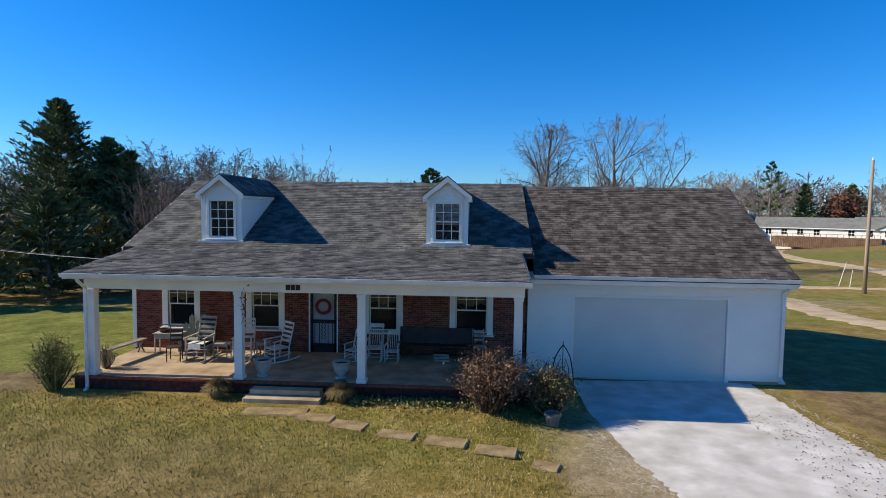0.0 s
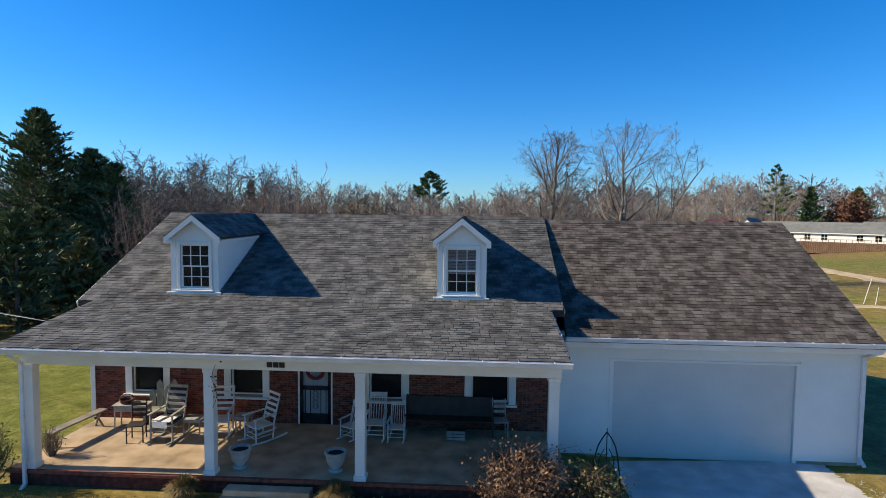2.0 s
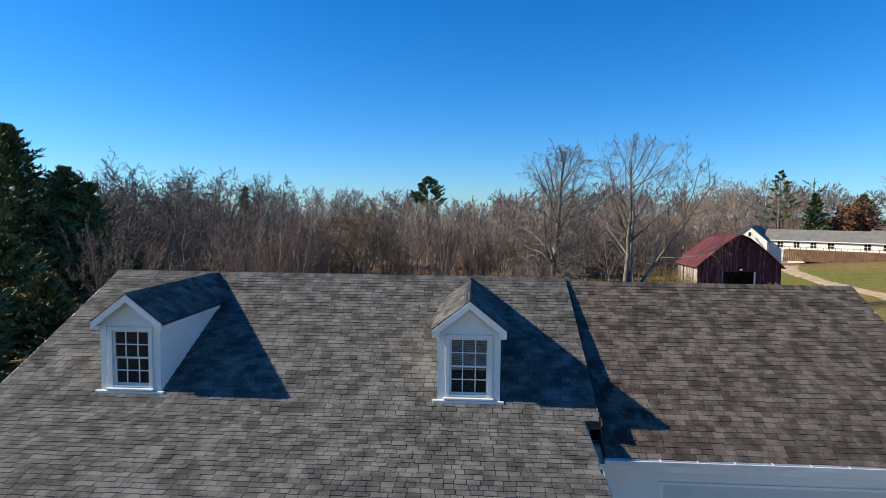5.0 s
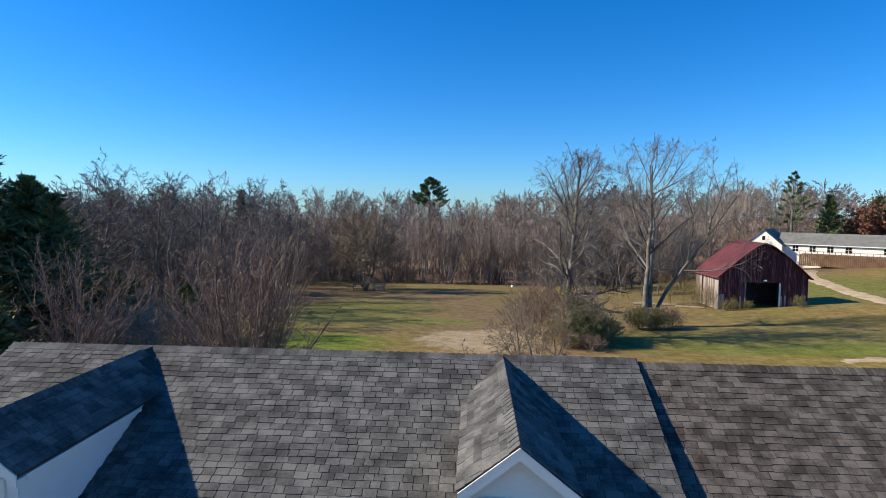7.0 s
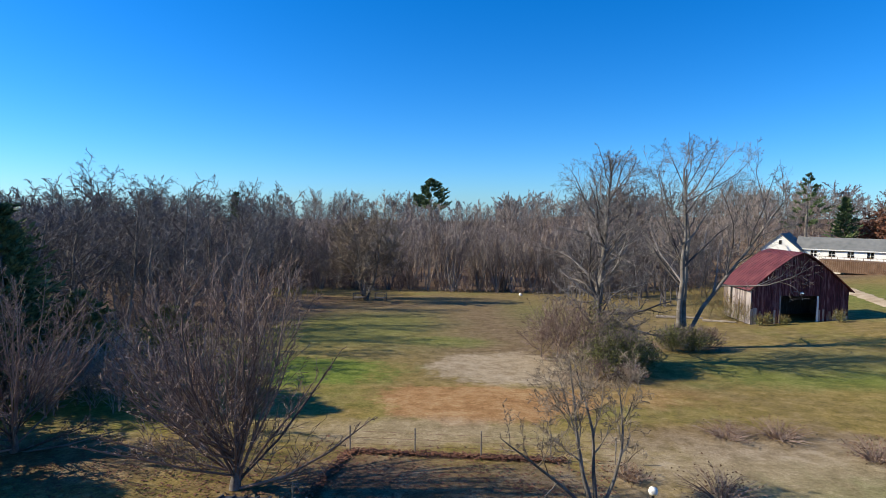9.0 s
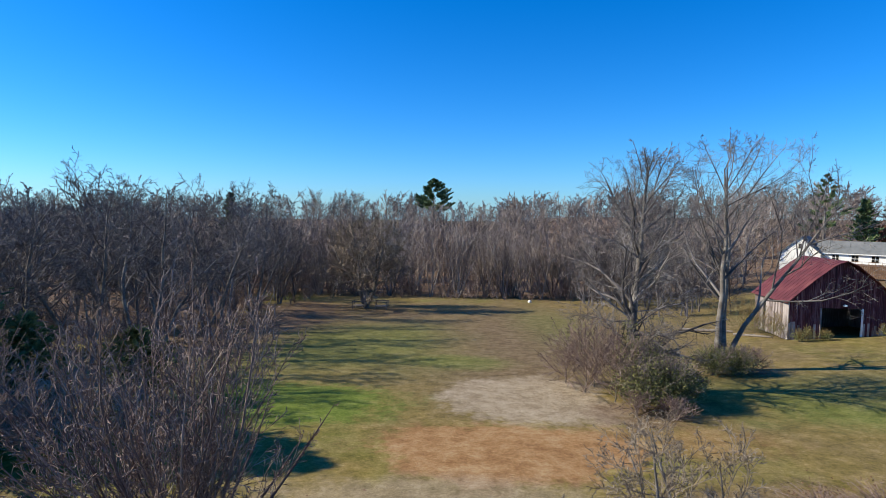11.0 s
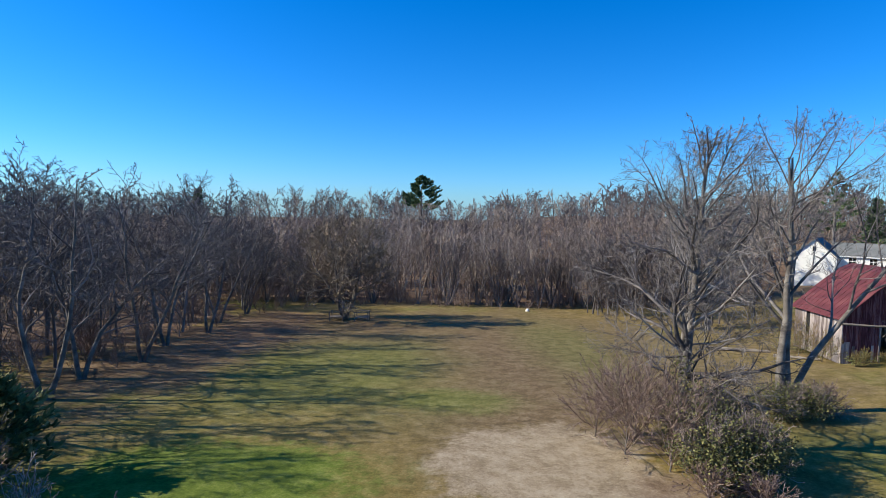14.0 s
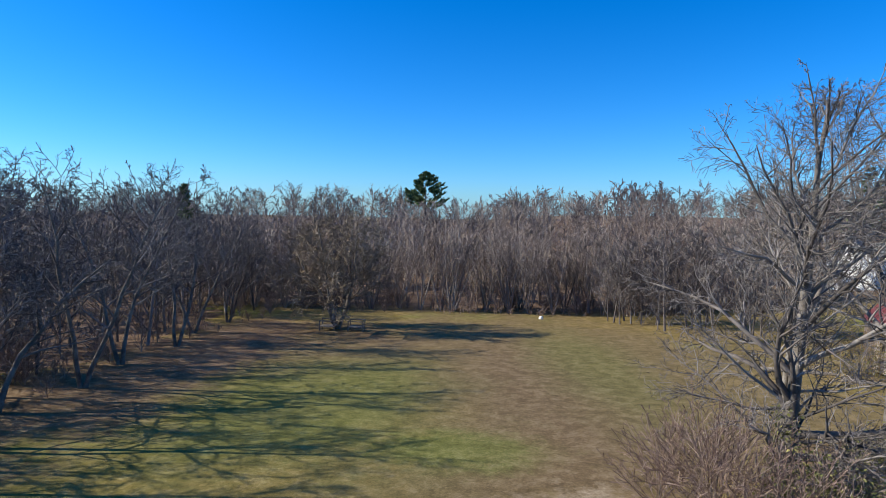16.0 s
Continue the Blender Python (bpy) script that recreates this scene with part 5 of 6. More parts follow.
for i, (x, y, h) in enumerate(((-35, 55.5, 13.5), (-36, 61, 15), (-34.5, 67, 15.5), (-33.5, 73, 17), (-35, 79, 18), (-34, 86, 18), (-36, 94, 19), (-35.5, 103, 20), (-38, 112, 18), (-38, 122, 16))):
    plant_tree("bare_tree", crown(h, 0.36 * h, 0.50, 50 + i, h * 0.95, dict(TREEB, rmin=0.02, kids=[12, 9, 6, 2], angle=[(30, 70), (30, 65), (30, 65), (25, 60)]), 4, 0.2, 2, 0.26), x, y, TWIGG, "bare leaning tree at the edge of the meadow", group="edge trees")
plant_tree("bare_tree", crown(30.0, 11.0, 0.5, 59, 28, dict(ROUND, rmin=0.04, kids=[18, 9, 6, 3]), 4, 0.4), -84, 138, TWIGG, "tall round-crowned bare tree standing over the woods")


# ---- evergreens ----
def conifer(height, radius, seed, droop=0.0, gap=0.0, count=260, blades=16, size=0.42, bare=0.04):
    """A trunk and the foliage of an evergreen: sprays of small blades along rising boughs."""
    rng, trunk, leaf = random.Random(seed), MB(), MB()
    trunk.tube([(0, 0, -0.3), (0.05, 0, height * 0.5), (0, 0.05, height)], [height * 0.022, height * 0.012, 0.02], 7)
    layers = max(9, int(height * 1.5))
    for k in range(count):
        f = bare + (1 - bare) * (k + rng.random()) / count
        f = min(0.995, 0.45 * f + 0.55 * (round(f * layers) + rng.gauss(0, 0.10)) / layers)
        f = max(bare, f)
        a = rng.uniform(0, 6.283)
        full = radius * (1 - f) ** 0.85 * (0.45 + 0.55 * min(1, f * 5)) + 0.2
        ln = full * rng.choice((0.5, 0.75, 0.9, 1.0, 1.05, 1.35)) * rng.uniform(0.9, 1.1)
        rise = 0.20 - droop + 0.45 * f
        d = Vector((math.cos(a), math.sin(a), rise)).normalized()
        p0 = Vector((0, 0, f * height))
        tip = p0 + d * ln
        trunk.strip([p0, tip], [0.03, 0.008], Vector((-math.sin(a), math.cos(a), 0)))
        for b in range(blades):
            t = rng.uniform(0.3 + gap, 1.0)
            q = p0.lerp(tip, t) + Vector((rng.gauss(0, 0.16), rng.gauss(0, 0.16), rng.gauss(0.04, 0.07))) * (0.5 + ln * 0.18) * (1.25 - 0.7 * t)
            e = (d + Vector((rng.gauss(0, 0.55), rng.gauss(0, 0.55), rng.gauss(0.20, 0.35)))).normalized()
            s = e.cross(Vector((rng.gauss(0, 1), rng.gauss(0, 1), rng.gauss(0, 1)))).normalized()
            L, w = size * rng.uniform(0.6, 1.4), size * rng.uniform(0.16, 0.32)
            leaf.add([q - s * w * 0.5, q + s * w * 0.5, q + e * L * 0.6 + s * w * 0.6, q + e * L, q + e * L * 0.6 - s * w * 0.6], [(0, 1, 2, 3, 4)])
    return trunk, leaf


def evergreen(name, x, y, height, radius, seed, mt, label, **kw):
    e = thing(name, label, "tree")
    e.location = (x, y, gz(x, y))
    trunk, leaf = conifer(height, radius, seed, **kw)
    part("trunk", trunk, BARK, e)
    part("crown", leaf, mt, e)
    return e


evergreen("cedar_tree", -37.4, 50.0, 16.0, 7.0, 61, CEDAR, "tall dark green cedar with a ragged spire", count=560, blades=30, size=0.42)
evergreen("cedar_tree", -34.4, 52.4, 13.0, 6.2, 62, CEDAR, "dark green cedar standing close beside a taller one", count=480, blades=30, size=0.42)
evergreen("cedar_tree", -31.6, 51.0, 11.6, 4.2, 63, CEDAR, "dark green cedar with a broken outline", count=300, blades=28, size=0.42)
evergreen("cedar_tree", -43.5, 46.0, 8.0, 5.0, 64, CEDAR, "broad dark green cedar at the yard's edge", count=300, blades=20, size=0.6)
evergreen("cedar_tree", -31.6, 42.6, 7.2, 4.4, 65, OLIVE, "olive-green cedar bush under taller cedars", count=280, blades=20, size=0.5)
evergreen("cedar_tree", -29.5, 55.0, 6.0, 3.4, 66, OLIVE, "young olive-green cedar in the thicket", count=160, blades=18, size=0.45)
evergreen("cedar_tree", -26.0, 60.0, 4.6, 3.0, 67, OLIVE, "low olive-green cedar in the thicket", count=140, blades=18, size=0.45)
evergreen("pine_tree", -18.0, 222, 26.5, 15.0, 71, PINE, "tall green pine rising above the bare woods", count=90, blades=64, size=0.95, bare=0.55, gap=0.25)
evergreen("pine_tree", 95, 192, 25, 8.0, 72, PINE, "tall thin pine behind the white house", count=60, blades=36, size=0.8, bare=0.3, gap=0.3)
evergreen("cedar_tree", 106, 192, 17, 5.5, 73, PINE, "green cedar behind the white house", count=240, blades=20, size=0.9)
evergreen("cedar_tree", 123, 196, 15.5, 7.0, 75, PINE, "green cedar behind a brown oak", count=240, blades=20, size=0.9)
evergreen("cedar_tree", -62, 158, 22, 4.0, 74, CEDAR, "small dark cedar among bare woods", count=200, blades=18, size=0.8)


def leafy(height, radius, seed, stems, leaves, size, lift=0.0, flat=1.0):
    """Stems and leaves of a rounded shrub."""
    rng, st, lf = random.Random(seed), MB(), MB()
    for k in range(stems):
        a, r = rng.uniform(0, 6.283), radius * rng.random() ** 0.6
        tip = Vector((math.cos(a) * r, math.sin(a) * r, height * (1 - 0.45 * (r / radius) ** 2) * rng.uniform(0.75, 1.08)))
        base = Vector((math.cos(a) * r * 0.2, math.sin(a) * r * 0.2, -0.05))
        mid = base.lerp(tip, 0.5) + Vector((rng.gauss(0, 0.08), rng.gauss(0, 0.08), 0.1)) * height
        st.tube([base, mid, tip], [0.014 * height + 0.003, 0.008 * height + 0.002, 0.004], 3, False)
        for j in range(3):
            p = base.lerp(tip, rng.uniform(0.4, 0.95))
            st.tube([p, p + Vector((rng.gauss(0, 0.18), rng.gauss(0, 0.18), rng.uniform(0.0, 0.25))) * height], [0.006, 0.003], 3, False)
        for j in range(leaves):
            t = rng.uniform(0.25, 1.0)
            q = (mid.lerp(tip, (t - 0.5) * 2) if t > 0.5 else base.lerp(mid, t * 2)) + Vector((rng.gauss(0, 1), rng.gauss(0, 1), rng.gauss(0, 1))) * radius * 0.13
            q.z = max(q.z, 0.02)
            e = Vector((rng.gauss(0, 1), rng.gauss(0, 1), rng.gauss(lift, 0.7))).normalized()
            s = e.cross(Vector((rng.gauss(0, 1), rng.gauss(0, 1), rng.gauss(0, 1)))).normalized()
            L, w = size * rng.uniform(0.6, 1.3), size * rng.uniform(0.25, 0.45)
            lf.add([q, q + e * L * 0.5 + s * w, q + e * L, q + e * L * 0.5 - s * w], [(0, 1, 2, 3)])
    return st, lf


def shrub(name, x, y, z, height, radius, seed, twig, mt, label, stems=60, leaves=14, size=0.08, group=""):
    e = thing(name, label, "shrub", group)
    e.location = (x, y, z)
    st, lf = leafy(height, radius, seed, stems, leaves, size)
    part("stem_mass", st, twig, e)
    part("foliage", lf, mt, e)


shrub("shrub", 0.75, 14.95, gz(0.75, 14.95), 1.75, 1.12, 81, DARKTWIG, REDBUSH, "red-brown half-bare shrub before the porch", 150, 26, 0.08)
shrub("shrub", 2.35, 15.1, gz(2.35, 15.1), 1.50, 0.85, 82, DARKTWIG, OLIVE, "dark green shrub beside the garage corner", 90, 18, 0.075)
shrub("shrub", -11.75, 15.35, gz(-11.75, 15.35), 1.65, 0.68, 83, OLIVE, OLIVE, "wispy olive-green shrub at the porch corner", 80, 24, 0.06)
TANGLE = dict(STEMMY, kids=[26, 7, 5, 3], angle=[(10, 70), (20, 50), (20, 50), (25, 60)], ratio=[2.4, 0.45, 0.5, 0.5], wobble=[0.05, 0.14, 0.16, 0.18, 0.2], rmin=0.010)
CANES = dict(TANGLE, kids=[30, 8, 5, 3], lift=[0.05, 0.06, 0.0, -0.03, 0.0], rmin=0.011)
for i, (x, y, h, r, green) in enumerate(((4.2, 65.8, 5.6, 3.0, 0), (5.8, 63.6, 5.0, 2.9, 0), (3.2, 68.6, 4.2, 2.4, 0), (5.2, 67.6, 5.2, 2.6, 0), (7.2, 61.8, 3.6, 2.1, 1), (9.0, 62.2, 3.6, 2.1, 1), (7.8, 64.4, 4.8, 2.3, 1), (10.2, 63.4, 2.8, 1.9, 1), (9.6, 66.2, 3.6, 2.1, 1), (11.8, 66.4, 1.8, 1.5, 0), (16.2, 73.0, 2.6, 1.9, 1), (18.2, 73.2, 2.4, 1.9, 1), (20.2, 74.4, 2.2, 1.9, 0), (6.4, 60.4, 1.6, 1.7, 0), (8.6, 59.8, 1.4, 1.5, 0))):
    mb = crown(h, r, 0.3, 90 + i, h * 0.6, CANES, 3, 0.06)
    if green:
        st, lf = leafy(h * 0.95, r * 1.05, 95 + i, 130, 32, 0.13)
        plant_tree("thicket_shrub", mb, x, y, TWIG, "tangled olive shrub growing under bare trees", "shrub", "thicket shrubs", extra=(("foliage", lf, OLIVE),))
    else:
        plant_tree("thicket_shrub", mb, x, y, TWIGR, "tangle of bare reddish-brown canes under a tree", "shrub", "thicket shrubs")
for i, (x, y, h) in enumerate(((30.4, 91.2, 1.5), (29.6, 93.6, 1.9), (29.0, 96.0, 2.1), (33.2, 89.2, 0.8), (35.2, 89.2, 0.6), (41.6, 89.0, 0.8), (28.0, 98.2, 2.2), (32.0, 88.8, 0.7))):
    st, lf = leafy(h * 1.8, h * 1.3, 105 + i, 60, 8, 0.12)
    plant_tree("weedy_shrub", crown(h * 2.2, h * 1.5, 0.3, 100 + i, h, dict(TANGLE, kids=[16, 5, 4]), 3, 0.04), x, y, TANGRASS, "tall straw-coloured weeds against the barn", "shrub", "barn weeds", extra=(("foliage", lf, OLIVE),))
for i, (x, y, h, r) in enumerate(((10.5, 47.9, 1.2, 1.5), (13.2, 48.1, 1.3, 1.6), (16.2, 45.2, 1.5, 1.6), (19.0, 43.5, 1.3, 1.4), (3.8, 42.0, 0.8, 0.9), (7.0, 40.5, 1.4, 1.8))):
    shrub("dead_shrub", x, y, gz(x, y), h * 0.65, r * 1.25, 110 + i, TWIGR, REDBUSH, "low tangle of reddish bare canes", 110, 3, 0.1, "dead shrubs")
oak = thing("oak_tree", "oak with rusty brown leaves behind the white house", "tree")
oak.location = (116, 190, gz(116, 190))
for nm, half in zip(("trunk", "limbs"), tree_mesh(121, 13, SPREAD, 3, 0.3)):
    me = fast_mesh(nm, *arrays(half))
    me.materials.append(TWIG)
    new(nm, me).parent = oak
st, lf = leafy(15.5, 6.5, 122, 90, 34, 0.9)
part("foliage", lf, OAKLEAF, oak)
for i, (x, y, h) in enumerate(((88, 186, 17), (128, 186, 19), (134, 192, 20), (140, 180, 17), (80, 190, 16), (100, 205, 18))):
    plant_tree("bare_tree", tree_mesh(130 + i, h * 0.8, dict(SPREAD, rmin=0.03), 3, 0.2), x, y, TWIGG, "bare tree on the rise behind the white house", group="rise trees")

# dark growth along the lawn's far side
for i, (x, y, h, r, m2) in enumerate(((-26.0, 33.5, 6.5, 3.2, CEDAR), (-29.5, 37.0, 5.4, 3.4, OLIVE), (-27.0, 29.0, 5.2, 3.0, OLIVE), (-33.0, 33.0, 7.5, 3.8, CEDAR), (-31.0, 27.0, 5.0, 3.2, OLIVE), (-38.0, 38.0, 5.4, 3.8, CEDAR), (-25.5, 38.5, 5.0, 2.6, OLIVE))):
    evergreen("cedar_tree", x, y, h, r, 160 + i, m2, "dense dark cedar bordering the lawn" if m2 is CEDAR else "olive cedar bush bordering the lawn", count=190, blades=20, size=0.45)

# ---- small things in the yards ----
for i, (x, y, w, d, a) in enumerate(((-4.85, 14.25, 1.7, 0.55, 2), (-3.7, 13.95, 1.0, 0.5, -8), (-2.75, 13.55, 0.95, 0.5, -14), (-1.5, 13.1, 0.95, 0.45, -12), (-0.3, 12.8, 1.0, 0.5, -12), (0.85, 12.45, 0.95, 0.5, -10), (1.9, 11.95, 0.6, 0.4, -20))):
    mb = MB().box(-w / 2, w / 2, -d / 2, d / 2, -0.06, 0.028, Matrix.Rotation(radians(a), 4, "Z"))
    s = single("stepping_stone", mb, STONE, "flat tan stepping stone sunk in the lawn", "stepping stone", "stepping stones", bevel=0.03)
    s.location = (x, y, gz(x, y))


def grass_tuft(x, y, z, r, h, n, seed, mt, label):
    rng, mb = random.Random(seed), MB()
    for k in range(n):
        a, lean = rng.uniform(0, 6.283), rng.random() ** 0.7
        o = Vector((math.cos(a), math.sin(a), 0))
        s = Vector((-math.sin(a), math.cos(a), 0))
        b0 = o * r * 0.35 * rng.random()
        pts = [b0, b0 + o * r * 0.4 * lean + Vector((0, 0, h * (0.8 - 0.2 * lean))), b0 + o * r * 0.8 * lean + Vector((0, 0, h * (1.05 - 0.8 * lean * rng.uniform(0.6, 1.1))))]
        mb.strip(pts, [0.010, 0.009, 0.002], s)
    t = single("ornamental_grass", mb, mt, label, "ornamental grass", "grass tufts")
    t.location = (x, y, z)


grass_tuft(-6.85, 15.2, 0.2, 0.46, 0.60, 1300, 1, TANGRASS, "mound of dry ornamental grass beside the steps")
grass_tuft(-3.35, 15.2, 0.2, 0.48, 0.62, 1300, 2, TANGRASS, "mound of dry ornamental grass beside the steps")

# ground ivy along the porch foundation
rng, mb = random.Random(9), MB()
for k in range(2600):
    x, y = rng.uniform(-3.0, 1.6), 15.42 - abs(rng.gauss(0, 0.30))
    e = Vector((rng.gauss(0, 1), rng.gauss(0, 1), rng.gauss(0.4, 0.4))).normalized()
    s = e.cross(Vector((rng.gauss(0, 1), rng.gauss(0, 1), rng.gauss(0, 1)))).normalized()
    q, L = Vector((x, y, gz(x, y) + rng.uniform(0.01, 0.13))), rng.uniform(0.04, 0.09)
    mb.add([q, q + e * L * 0.5 + s * L * 0.45, q + e * L, q + e * L * 0.5 - s * L * 0.45], [(0, 1, 2, 3)])
single("ground_ivy", mb, OLIVE, "low green ivy along the porch foundation", "ivy", kind="stuff")

# short grass on the lawns near the house
BLADE = material("lawn_blades", [(0.15, 0.115, 0.02), (0.29, 0.215, 0.06), (0.44, 0.34, 0.14)], 0.9, 0.7, 6, 0, vary=0.5, island=True)


def lawn_blades(n, x0, x1, y0, y1, seed, h):
    rng = np.random.RandomState(seed)
    x, y = rng.uniform(x0, x1, n), rng.uniform(y0, y1, n)
    keep = ~((x > 2.4) & (y > 8) & (x - 0.2 * (16 - y) > 2.2)) & ~((x > -6.1) & (x < -3.8) & (y > 14.5))
    x, y = x[keep], y[keep]
    n = len(x)
    a, l = rng.uniform(0, 6.283, n), rng.uniform(0.4, 1.0, n) * h
    w, lean = 0.006 + 0.006 * rng.rand(n), rng.uniform(0.2, 0.9, n)
    z = np.array([gz(p, q) for p, q in zip(x, y)])
    dx, dy = np.cos(a), np.sin(a)
    v = np.empty((n, 4, 3))
    for k, (s, t) in enumerate(((-1, 0), (1, 0), (0.4, 1), (-0.4, 1))):
        v[:, k, 0], v[:, k, 1], v[:, k, 2] = x - dy * s * w + dx * t * l * lean, y + dx * s * w + dy * t * l * lean, z - 0.005 + t * l
    me = fast_mesh("grass", v.reshape(-1, 3), np.arange(n * 4).reshape(-1, 4))
    me.materials.append(BLADE)
    tagged(new("grass", me), "short dry lawn grass blades before the house", "grass", kind="stuff")


lawn_blades(56000, -17, 5, 7.5, 15.3, 4, 0.055)

# loose stones along the drive's edges
rng, mb = random.Random(29), MB()
for k in range(7000):
    y = rng.uniform(3, 18.4)
    t = (18.8 - y) / 18.8
    mid, half = 6.0 + 3.0 * t ** 1.15, 3.75 - 0.95 * min(1, t * 2.0)
    x = (mid + half + rng.gauss(0, 0.10) if k % 4 == 1 else mid - half + 0.15 - abs(rng.gauss(0, 0.55))) if k % 3 else mid + rng.uniform(-half, half)
    r, a = rng.uniform(0.006, 0.018), rng.uniform(0, 6.283)
    g = gz(x, y) + (0.022 if k % 3 == 0 else 0.005 if k % 4 == 1 else 0.03)
    mb.add([(x + r * math.cos(a + i * 2.094), y + r * math.sin(a + i * 2.094), g) for i in range(3)] + [(x, y, g + r * 0.9)], [(0, 1, 3), (1, 2, 3), (2, 0, 3)])
single("loose_gravel", mb, GRAVEL, "loose white gravel scattered along the drive", "gravel", kind="stuff")

# fallen leaves on the back yard
rng, mb = random.Random(19), MB()
for k in range(3500):
    x, y = rng.uniform(-26, 3), rng.gauss(40.5, 2.2)
    a, L, z = rng.uniform(0, 6.283), rng.uniform(0.05, 0.10), rng.uniform(0.01, 0.05)
    c, s = math.cos(a) * L, math.sin(a) * L
    g = gz(x, y)
    mb.add([(x - c, y - s, g + z), (x + s * 0.6, y - c * 0.6, g + z + 0.02), (x + c, y + s, g + z), (x - s * 0.6, y + c * 0.6, g + z + 0.01)], [(0, 1, 2, 3)])
for k in range(2500):
    t = rng.random()
    x, y = (-8.6 + 10 * t, 44.0 - 0.3 * t + rng.gauss(0, 0.16)) if rng.random() < 0.7 else (-8.7 + rng.gauss(0, 0.15) - 0.6 * t, 44 - 6 * t)
    a, L = rng.uniform(0, 6.283), rng.uniform(0.06, 0.11)
    c, s, g = math.cos(a) * L, math.sin(a) * L, gz(x, y) + rng.uniform(0.01, 0.14)
    mb.add([(x - c, y - s, g), (x + s * 0.6, y - c * 0.6, g + 0.03), (x + c, y + s, g), (x - s * 0.6, y + c * 0.6, g + 0.02)], [(0, 1, 2, 3)])
for k in range(1400):
    y = rng.uniform(6, 16)
    x = 10.2 + rng.gauss(0, 0.9) if k % 2 else rng.uniform(7.6, 10)
    a, L, g = rng.uniform(0, 6.283), rng.uniform(0.015, 0.035), gz(x, y) + 0.035
    c, s = math.cos(a) * L, math.sin(a) * L
    mb.add([(x - c, y - s, g), (x + s * 0.6, y - c * 0.6, g + 0.02), (x + c, y + s, g), (x - s * 0.6, y + c * 0.6, g + 0.01)], [(0, 1, 2, 3)])
single("fallen_leaves", mb, OAKLEAF, "rust-brown fallen leaves drifted on the yard", "leaves", kind="stuff")

# wire fence round the back yard
fence = thing("wire_fence", "low rusty wire fence with thin posts in drifted leaves", "fence", at=(-4, 44, gz(-4, 44)))
line = [(-9.4, 37.6), (-8.7, 44.1), (-5.6, 44.0), (-2.5, 43.9), (0.7, 43.8), (3.6, 43.6)]
for x, y in line:
    part("post", MB().tube([(x, y, gz(x, y) - 0.2), (x, y, gz(x, y) + 1.25)], 0.035, 6), OLDWOOD, fence)
for h in (0.12, 0.4, 0.7, 1.0):
    for (xa, ya), (xb, yb) in zip(line[:-1], line[1:]):
        part("wire", MB().tube([(xa, ya, gz(xa, ya) + h), (xb, yb, gz(xb, yb) + h)], 0.006, 3, False), RUST, fence)

LX, LY = 3.45, 37.8
g = gz(LX, LY)
lamp = thing("lamp_post", "short dark lamp post with a white globe", "lamp post", at=(LX, LY, g))
part("post", MB().tube([(LX, LY, g - 0.1), (LX, LY, g + 1.15)], 0.05, 8), BLACK, lamp)
part("globe", MB().lathe([(0.02, 0.0), (0.13, 0.05), (0.17, 0.16), (0.13, 0.28), (0.03, 0.33)], 12, (LX, LY, g + 1.15)), WHITE, lamp, smooth=True)

# log and stone at the meadow's edge
for x, y, ln, a, r in ((25.5, 97.5, 6.0, -25, 0.22), (29.0, 93.0, 4.0, -35, 0.18)):
    c, s = math.cos(radians(a)) * ln / 2, math.sin(radians(a)) * ln / 2
    single("fallen_log", MB().tube([(x - c, y - s, gz(x - c, y - s) + r * 0.7), (x, y, gz(x, y) + r * 0.8), (x + c, y + s, gz(x + c, y + s) + r * 0.6)], [r, r * 0.9, r * 0.7], 7), OLDWOOD, "pale bare log lying in the grass", "log", "fallen logs")
single("white_stone", MB().lathe([(0.0, 0.5), (0.18, 0.46), (0.32, 0.30), (0.38, 0.08), (0.34, -0.1)], 9, (6.9, 134.5, gz(6.9, 134.5))), WHITE, "pale stone at the meadow's far edge", "stone", smooth=True)


def tree_bench(x, y):
    e = thing("tree_bench", "grey wooden bench frame built round the tree", "bench", at=(x, y, gz(x, y)))
    g = gz(x, y)
    for s in (-1, 1):
        for a in (0.9, 2.8):
            for b in (-0.8, 0.8):
                part("leg", MB().box(x + s * a - 0.06, x + s * a + 0.06, y + b - 0.06, y + b + 0.06, g - 0.1, g + 1.35), OLDWOOD, e)
        for b in (-0.8, 0.8):
            part("rail", MB().beam((x + s * 0.8, y + b, g + 1.3), (x + s * 2.9, y + b, g + 1.3), 0.09, 0.12), OLDWOOD, e)
        part("seat", MB().box(*sorted((x + s * 0.9, x + s * 2.8)), y - 0.8, y + 0.8, g + 0.5, g + 0.58), OLDWOOD, e)


tree_bench(-21, 117.6)

CABLE = material("grey_cable", [(0.22, 0.22, 0.22), (0.34, 0.34, 0.33)], 0.6, 3, 20, 0)
# overhead service wires to the house
for dz, y2 in ((0.0, 33.0), (0.22, 33.4)):
    pts = []
    for i in range(17):
        t = i / 16
        pts.append((-11.3 - 34 * t, 17.0 + (y2 - 17.0) * t, 3.88 + dz * t + 2.4 * t - 3.0 * t * (1 - t)))
    single("service_wire", MB().tube(pts, 0.010, 5), BLACK if dz else CABLE, "sagging overhead service wire to the house", "wire", "service wires")

# iron arch and pot by the shrubs
arch = thing("iron_trellis", "black iron pointed-arch garden trellis", "trellis", at=(2.85, 16.2, 0))
